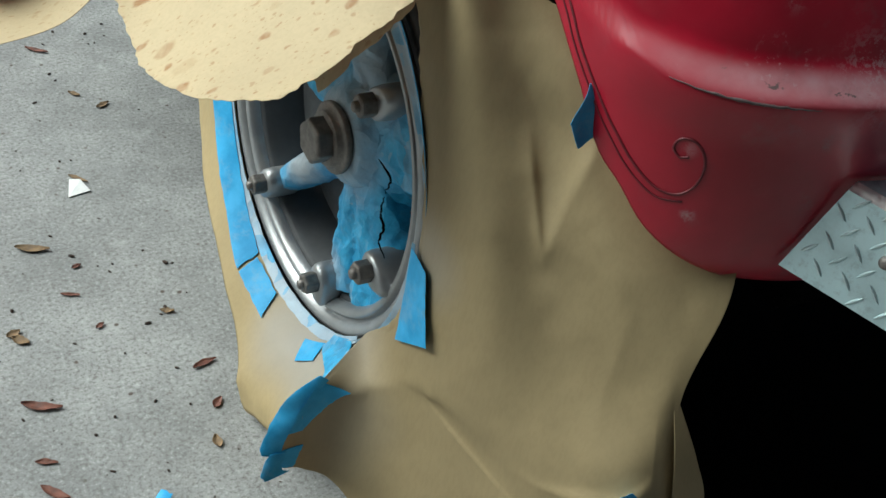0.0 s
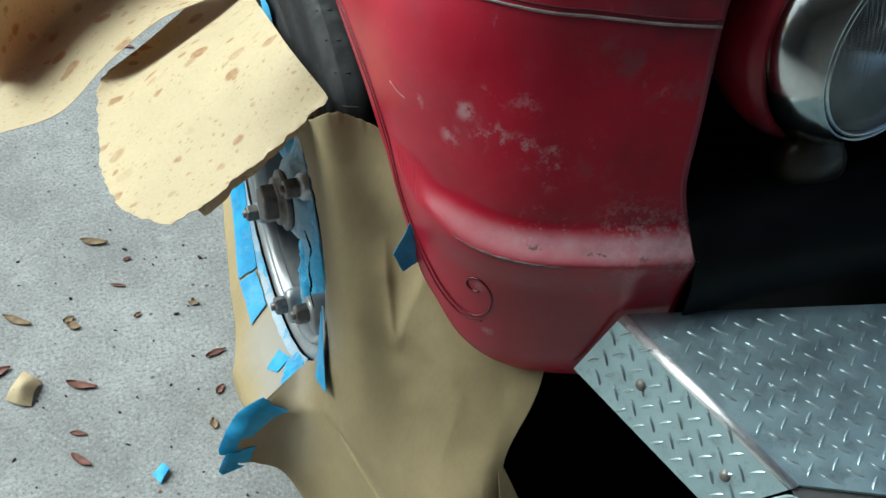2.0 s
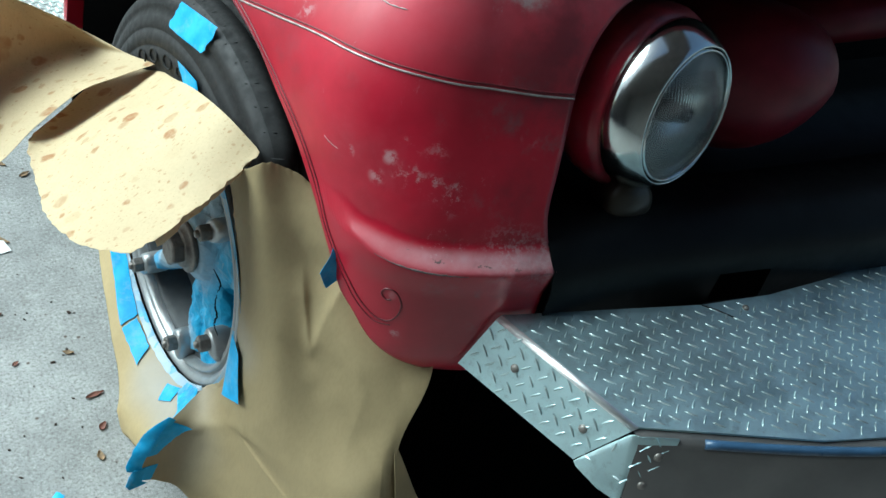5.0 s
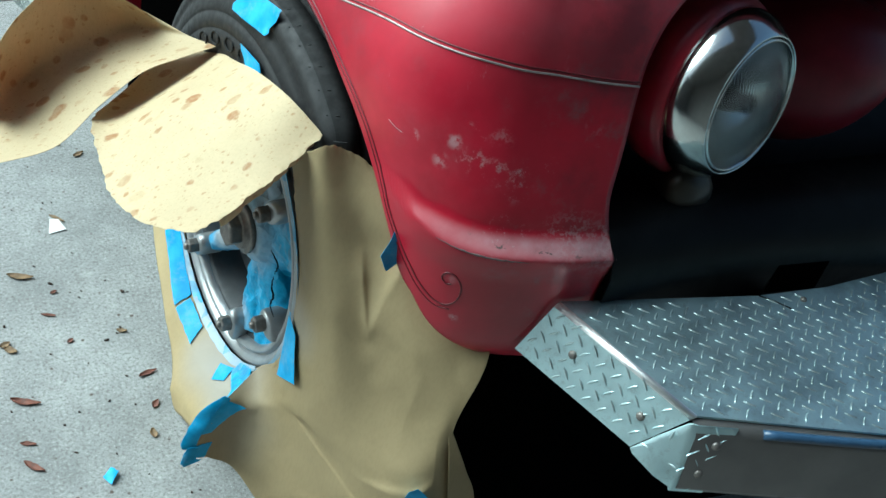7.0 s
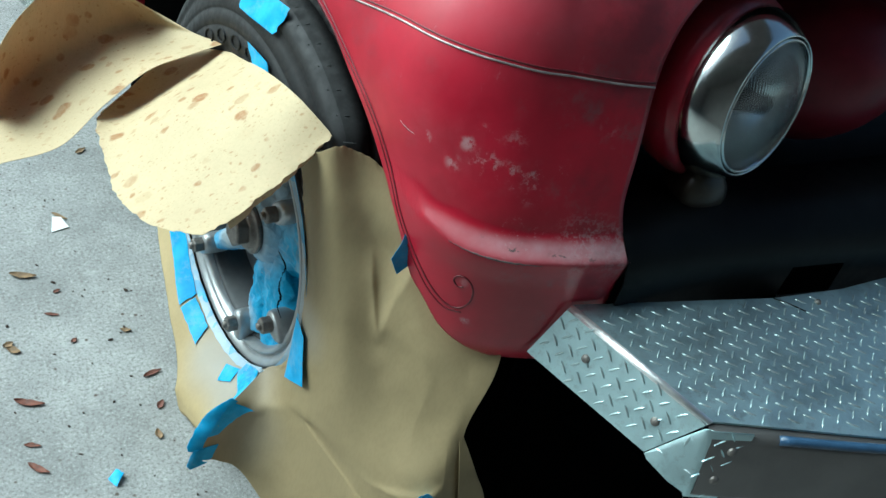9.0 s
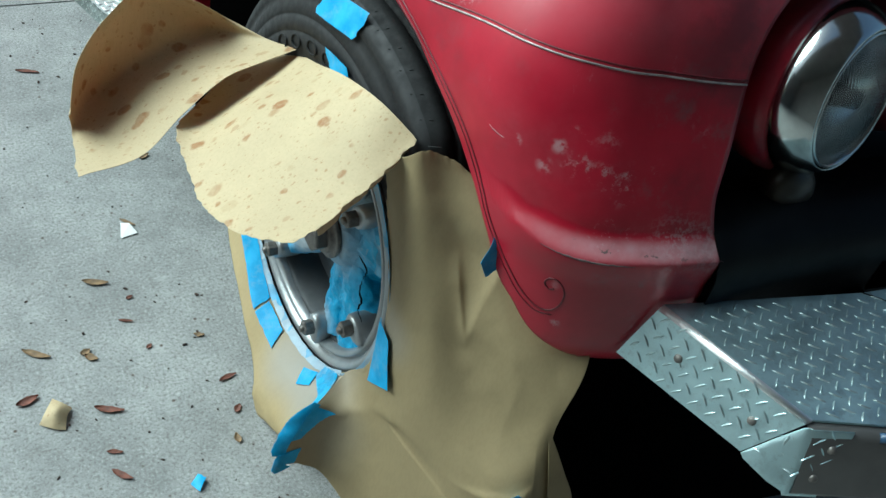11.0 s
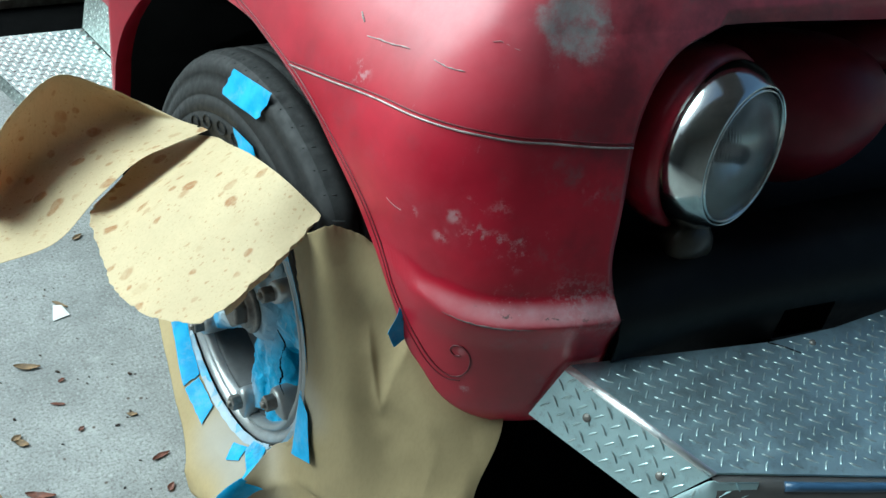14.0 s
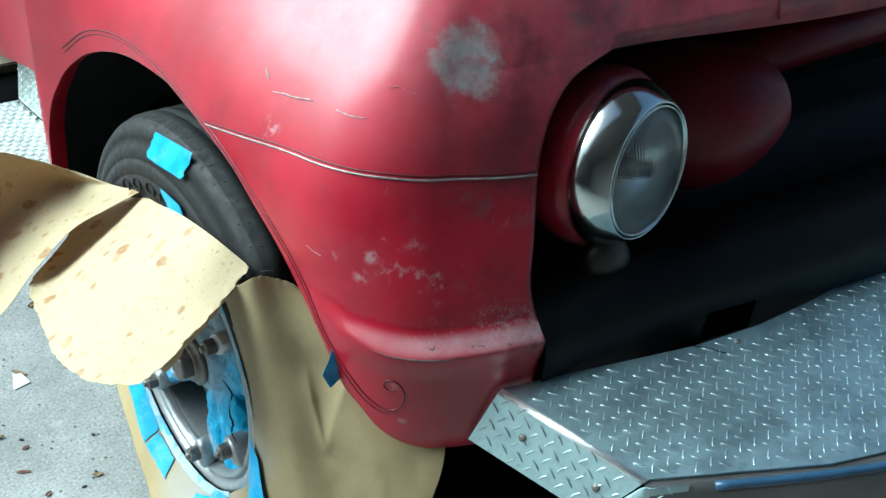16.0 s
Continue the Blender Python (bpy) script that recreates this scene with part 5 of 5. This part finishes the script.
flap2 = [
    [(0.030, 0.150, 0.638), (0.013, 0.182, 0.625), (-0.004, 0.215, 0.618), (-0.023, 0.242, 0.619), (-0.042, 0.270, 0.620)],
    [(-0.040, 0.142, 0.622), (-0.058, 0.214, 0.601), (-0.076, 0.287, 0.594), (-0.095, 0.288, 0.625), (-0.113, 0.262, 0.668)],
    [(-0.100, 0.132, 0.607), (-0.122, 0.204, 0.582), (-0.145, 0.276, 0.572), (-0.162, 0.295, 0.623), (-0.180, 0.286, 0.685)],
    [(-0.170, 0.100, 0.577), (-0.191, 0.180, 0.555), (-0.211, 0.261, 0.547), (-0.231, 0.266, 0.599), (-0.251, 0.243, 0.662)],
    [(-0.245, 0.068, 0.530), (-0.258, 0.161, 0.512), (-0.270, 0.253, 0.508), (-0.287, 0.244, 0.553), (-0.304, 0.207, 0.610)],
    [(-0.335, 0.078, 0.500), (-0.328, 0.132, 0.496), (-0.321, 0.185, 0.499), (-0.324, 0.190, 0.520), (-0.326, 0.167, 0.552)],
]
curled_edge(flap_ob, rows1[-1][6:72], Vector((0.0, 0.05, -1.0)), 0.024, "front edge curled under, spotted tan paper")
rows2 = ragged(sheet_rows(flap2, 70, 70, 0.003, 9), 0.004, 55, ("end",))
flap_ob2 = tagged(link("paper_flap", grid(rows2), M_SPOTTED, thick=0.0007), "curled tan paper flap, spotted and shaded brown", "paper")

curled_edge(flap_ob2, [r[-1] for r in rows2][6:64], Vector((0.0, 0.3, -1.0)), 0.014, "rear edge curled under, spotted tan paper")

# ---- blue tape ----
def tape_patch(corners, label, n=14, wave=0.0015, torn=0.003, material=None, name="tape_piece", group="blue tape pieces"):
    """A strip of tape over four corners, with torn ends."""
    a, b_, c, d = [Vector(p) for p in corners]
    rows = []
    for i in range(n):
        u = i / (n - 1)
        row = []
        for j in range(n):
            v = j / (n - 1)
            p = a.lerp(b_, u).lerp(d.lerp(c, u), v)
            nrm = (b_ - a).cross(d - a).normalized()
            p = p + nrm * (wave * noise.noise(p * 40) + wave * 0.6 * math.sin(5 * u + 3 * v))
            if i in (0, n - 1):
                p = p + (b_ - a).normalized() * (torn * noise.noise(p * 130))
            row.append(p)
        rows.append(row)
    return tagged(link(name, grid(rows), material or M_TAPE, thick=0.0005), label, "tape", group)


def side_tape(outer, inner, label, lift=0.0025, material=None, n=30, m=7, torn=0.7):
    """Tape on the wrapped paper between two lines of (radius, angle), its ends torn."""
    outer, inner = ([Vector((r, a, 0)) for r, a in line] for line in (outer, inner))
    lo, li = spline(outer, n), spline(inner, n)
    rows = []
    for i in range(n):
        row = []
        for j in range(m):
            q = lo[i].lerp(li[i], j / (m - 1))
            r, a = q.x, q.y
            w = polar(r, a) * 60
            if i in (0, n - 1):
                a += torn * noise.noise(w * 2.2)
            if j in (0, m - 1):
                r += 0.0012 * noise.noise(w * 1.1)
            row.append(in_wheel(r, a, flare(r, a) - lift - 0.0012 * abs(noise.noise(w * 0.6))))
        rows.append(row)
    bm = grid(rows)
    for v in bm.verts:
        v.co.z = max(v.co.z, 0.006)
    return tagged(link("tape_piece", bm, material or M_TAPE, thick=0.0005), label, "tape", "blue tape pieces")


TL = "torn blue masking tape stuck along the wheel rim"
side_tape([(.302, -4), (.2967, -25), (.2858, -41), (.2765, -54), (.2764, -73)], [(.256, -2), (.2535, -23), (.2540, -44), (.2550, -56.5), (.2570, -71.6)], TL, 0.0035)
side_tape([(.2752, -74.2), (.2746, -83), (.2764, -92)], [(.2585, -72.6), (.2576, -79.8), (.2579, -87)], TL, 0.0045, n=16)
side_tape([(.2627, -110.2), (.2790, -114.6)], [(.2581, -119.4), (.2718, -121.6)], "small torn blue tape below the rim", 0.003, n=14)
side_tape([(.2600, -119.5), (.2668, -124), (.2781, -131.5), (.2929, -129.8)], [(.2480, -121), (.2520, -133), (.2745, -136), (.2930, -133)], "blue tape below the rim dusted with silver paint", 0.0035, material=M_TAPE2, n=20)
# paint-laden tape hugging the rim
side_tape([(.2570, 0), (.2560, -24), (.2555, -50), (.2570, -76), (.2575, -95), (.2565, -118), (.2540, -135)], [(.2480, 0), (.2470, -24), (.2470, -50), (.2465, -76), (.2465, -95), (.2465, -118), (.2465, -135)],
          "rough tape edge sprayed silver round the rim", 0.0024, M_TAPE3, 90, 6)


def edge_band(a0, a1, r0, wide, lift, label, material):
    """Tape bridging the rim and the edge of the draped paper, running out to a point."""
    rows = []
    for i in range(36):
        f = i / 35
        a = a0 + (a1 - a0) * f
        row = []
        for j in range(7):
            r = r0(f) + wide(f) * j / 6
            q = polar(r, a) * 45
            row.append(in_wheel(r, a, interp(r, SKIN_R, SKIN_X) - lift - 0.0015 * abs(noise.noise(q))))
        rows.append(row)
    return tagged(link("tape_piece", grid(rows), material, thick=0.0005), label, "tape", "blue tape pieces")


edge_band(104, 169, lambda f: 0.2505 + 0.011 * f * f, lambda f: 0.038 * (1 - f) ** 0.7 + 0.0012, 0.0085, "tape beside the rim, sprayed dull silver", M_TAPE3)
edge_band(112, 171, lambda f: 0.2505 + 0.0115 * f * f + 0.038 * (1 - f) ** 0.7, lambda f: 0.0045 * (1 - f) + 0.0012, 0.0092, "thin blue tape edge along the sprayed band", M_TAPE)
edge_band(174, 232, lambda f: 0.2500, lambda f: 0.011 * math.sin(math.pi * (0.12 + 0.8 * f)), 0.0105, "narrow tape edge dusted with silver paint", M_TAPE3)


def drape_tape(i0, i1, j0, j1, label, round_end=0, taper=0.0, lift=0.0022):
    """Tape lying flat on the draped paper; round_end clips its lower corners, taper narrows it."""
    rows = []
    for i in range(i0, i1 + 1):
        f = (i - i0) / (i1 - i0)
        left = i1 - i
        cut = (round_end - left) ** 2 / max(1, round_end) * 0.35 if left < round_end else 0.0
        a_, b_ = j0 + cut, j1 - cut - taper * (j1 - j0) * f
        row = []
        for k in range(9):
            u = a_ + (b_ - a_) * k / 8 + (1.2 * noise.noise(Vector((i * 0.5, k, j0))) if k in (0, 8) and taper else 0)
            u = min(len(DRAPE[i]) - 1.001, max(0.0, u))
            p = DRAPE[i][int(u)].lerp(DRAPE[i][int(u) + 1], u - int(u))
            row.append(p + Vector((-0.75, -0.6, 0.2)) * (lift + 0.0006 * noise.noise(p * 40)))
        rows.append(row)
    return tagged(link("tape_piece", grid(rows), M_TAPE, thick=0.0005), label, "tape", "blue tape pieces")


tape_patch([(.033, -.246, .414), (.026, -.293, .420), (.020, -.327, .350), (.018, -.268, .308)], "blue tape strip with rounded corners on the draped paper", wave=0.001)
drape_tape(176, 200, 0, 26, "crumpled blue tape inside the torn paper edge", taper=0.6)
drape_tape(211, 228, 0, 17, "folded blue tape inside the paper corner", taper=0.1)
tape_patch([in_wheel(0.402, 79, -0.004), in_wheel(0.412, 94, 0.010), in_wheel(0.369, 94, -0.0105), in_wheel(0.360, 77, -0.0165)], "bright blue tape piece stuck on the black tyre", torn=0.005, wave=0.002)
tape_patch([(.108, -.366, .672), (.088, -.380, .644), (.098, -.384, .620), (.128, -.378, .632)], "blue tape holding paper behind the fender edge", torn=0.002)
tape_patch([(.104, -.550, .300), (.114, -.551, .345), (.128, -.554, .346), (.172, -.566, .296)], "blue tape piece low on the draped paper")
tape_patch([in_wheel(0.322, 84, -0.018), in_wheel(0.334, 97, -0.018), in_wheel(0.308, 99, -0.017), in_wheel(0.285, 88, -0.013)], "blue tape on the tyre under the paper flap")


def folded_tape(edge_, outer, label, seed):
    """Tape folded over the torn paper edge, hanging out past it."""
    n = 26
    le, lo = spline(edge_, n), spline(outer, n)
    rows = []
    for i in range(n):
        row = []
        for k in range(8):
            p = le[i].lerp(lo[i], k / 7)
            bulge_ = 0.0012 * math.sin(math.pi * k / 7) + 0.0035 * abs(noise.noise(p * 38 + Vector((seed, 0, 0))))
            if k == 7:
                p = p + Vector((0.6, 0, 0.6)) * (0.006 * noise.noise(p * 95))
            row.append(p + Vector((-0.3, -0.8, 0.5)) * (bulge_ + 0.0015))
        rows.append(row)
    return tagged(link("tape_piece", grid(rows), M_TAPE, thick=0.0005), label, "tape", "blue tape pieces")


folded_tape([(-.040, -.240, .236), (-.064, -.245, .216), (-.082, -.249, .186), (-.0935, -.252, .158), (-.095, -.255, .146)],
            [(-.050, -.236, .244), (-.082, -.236, .222), (-.101, -.237, .192), (-.117, -.246, .162), (-.1195, -.252, .152)], "crumpled blue tape folded over the torn paper edge", 3)
folded_tape([(-.088, -.254, .150), (-.094, -.257, .138), (-.095, -.259, .128), (-.086, -.259, .122)],
            [(-.108, -.254, .153), (-.116, -.258, .144), (-.1235, -.269, .137), (-.1215, -.272, .130)], "torn end of blue tape at the paper corner", 8)

# ---- litter on the floor ----
def leaf(at, length, width, turn, material, name, label, lift=0.3, group="dry leaves"):
    rows = []
    n, m = 14, 7
    sd = at[0] * 37 + at[1] * 91
    for i in range(n):
        u = i / (n - 1)
        w = width * math.sin(math.pi * u ** 0.85) * (1 + 0.25 * noise.noise(Vector((u * 4, sd, 0)))) + 0.0006
        row = []
        for j in range(m):
            v = j / (m - 1) * 2 - 1
            z = lift * width * v * v + 0.12 * length * (u - 0.5) ** 2 + 0.0014 * noise.noise(Vector((u * 5, v * 3, sd)))
            row.append(Vector(((u - 0.5) * length, v * w / 2 + 0.1 * length * math.sin(2 * u + sd), z)))
        rows.append(row)
    bm = grid(rows)
    lo = min(v.co.z for v in bm.verts)
    bmesh.ops.translate(bm, verts=bm.verts, vec=(0, 0, -lo + 0.0012))
    bmesh.ops.rotate(bm, verts=bm.verts, cent=(0, 0, 0), matrix=Matrix.Rotation(radians(turn), 3, "Z"))
    ob = link(name, bm, material, thick=0.0006, offset=1)
    ob.matrix_basis = Matrix.Translation((at[0], at[1], 0))
    return tagged(ob, label, "leaf", group)


BROWN, TAN = "small dry red-brown leaf lying on concrete", "curled pale tan dead leaf on concrete"
for x, y, ln, wd, tn, kind_ in ((-0.312, 0.034, 0.058, 0.017, -28, 0), (-0.095, 0.042, 0.040, 0.012, 12, 0), (-0.322, -0.11, 0.045, 0.014, -40, 0), (-0.099, -0.032, 0.022, 0.014, 40, 0), (-0.325, -0.064, 0.030, 0.010, -15, 0),
                                (-0.270, 0.352, 0.056, 0.018, -15, 1), (-0.118, -0.095, 0.024, 0.014, 80, 1), (-0.212, 0.157, 0.016, 0.010, 30, 0), (-0.326, 0.176, 0.022, 0.016, 20, 1), (-0.318, 0.160, 0.028, 0.018, -30, 1),
                                (-0.442, 0.091, 0.045, 0.020, 10, 0), (-0.408, 0.195, 0.060, 0.016, -25, 1), (-0.116, 0.163, 0.022, 0.012, -30, 1), (-0.172, 0.508, 0.040, 0.010, -35, 1), (-0.218, 0.292, 0.016, 0.010, 10, 0),
                                (-0.274, 1.084, 0.060, 0.014, -20, 0), (-0.162, 0.93, 0.05, 0.012, -30, 0), (-0.087, 0.716, 0.030, 0.014, 20, 1), (-0.128, 0.762, 0.026, 0.012, -35, 1), (-0.239, 0.232, 0.03, 0.008, -30, 0)):
    leaf((x, y), ln * 0.9, wd * 0.85, tn, (M_LEAF, M_LEAF2)[kind_], "dry_leaf", (BROWN, TAN)[kind_], 0.18)
# crumbs and twigs, too many to count
bm = bmesh.new()
rnd = random.Random(11)
for k in range(700):
    x, y = rnd.uniform(-1.3, 0.0), rnd.uniform(-0.6, 1.8)
    if -0.06 < x and -0.45 < y < 0.45:
        continue
    r = rnd.choice((0.0007, 0.0008, 0.0010, 0.0012, 0.0014, 0.0016, 0.0018, 0.0028)) * rnd.uniform(0.6, 1.2)
    st = rnd.uniform(1.0, 2.6)
    t_ = rnd.uniform(0, math.pi)
    tmp = bmesh.ops.create_icosphere(bm, subdivisions=1, radius=r)
    for v in tmp["verts"]:
        c_ = v.co.copy()
        c_.x *= st
        c_ = Matrix.Rotation(t_, 3, "Z") @ c_
        c_ *= 1 + 0.35 * noise.noise(c_ * 900 + Vector((k, 0, 0)))
        v.co = c_ + Vector((x, y, r * 0.55))
tagged(link("floor_crumbs", bm, M_CRUMB, smooth=False), "small dark crumbs and leaf bits on concrete", "debris", kind="stuff")
bm = slab([(-0.196, 0.462, 0.002), (-0.160, 0.470, 0.003), (-0.170, 0.500, 0.006), (-0.186, 0.508, 0.003)], 0.0008)
tagged(link("paper_chip", bm, M_WHITE, smooth=False), "small white torn paper chip on concrete", "paper")
scrap = [[(-.432, .030, .003), (-.418, .048, .012), (-.402, .078, .006)], [(-.412, .014, .004), (-.402, .036, .024), (-.386, .060, .010)], [(-.392, .008, .002), (-.386, .03, .010), (-.374, .050, .003)]]
tagged(link("paper_scrap", net(scrap, 12, 12, 0.002, 40), M_SPOTTED, thick=0.0007), "crumpled scrap of tan masking paper on concrete", "paper")
tape_patch([(-.222, -.165, .004), (-.205, -.150, .006), (-.196, -.165, .010), (-.212, -.185, .004)], "torn bit of blue tape on concrete", n=8)
# black sheet on the floor, standing in for the shade under the truck
bm = slab([(0.02, -0.42, 0.012), (1.6, -0.62, 0.012), (1.6, 2.4, 0.012), (-0.13, 2.4, 0.012), (-0.13, 1.48, 0.012), (0.10, 1.44, 0.012), (0.10, 0.5, 0.012), (0.06, 0.45, 0.012)], 0.010)
tagged(link("under_truck_shade", bm, M_DARK, smooth=False), "black sheet standing in for the deep shade under the truck", "mat")
bm = box(0.55, 1.885, 0.030, 1.30, 0.215, 0.034, 0.004)
tagged(link("plank", bm, M_TIMBER, smooth=False), "weathered grey-brown plank lying behind the running board", "plank")
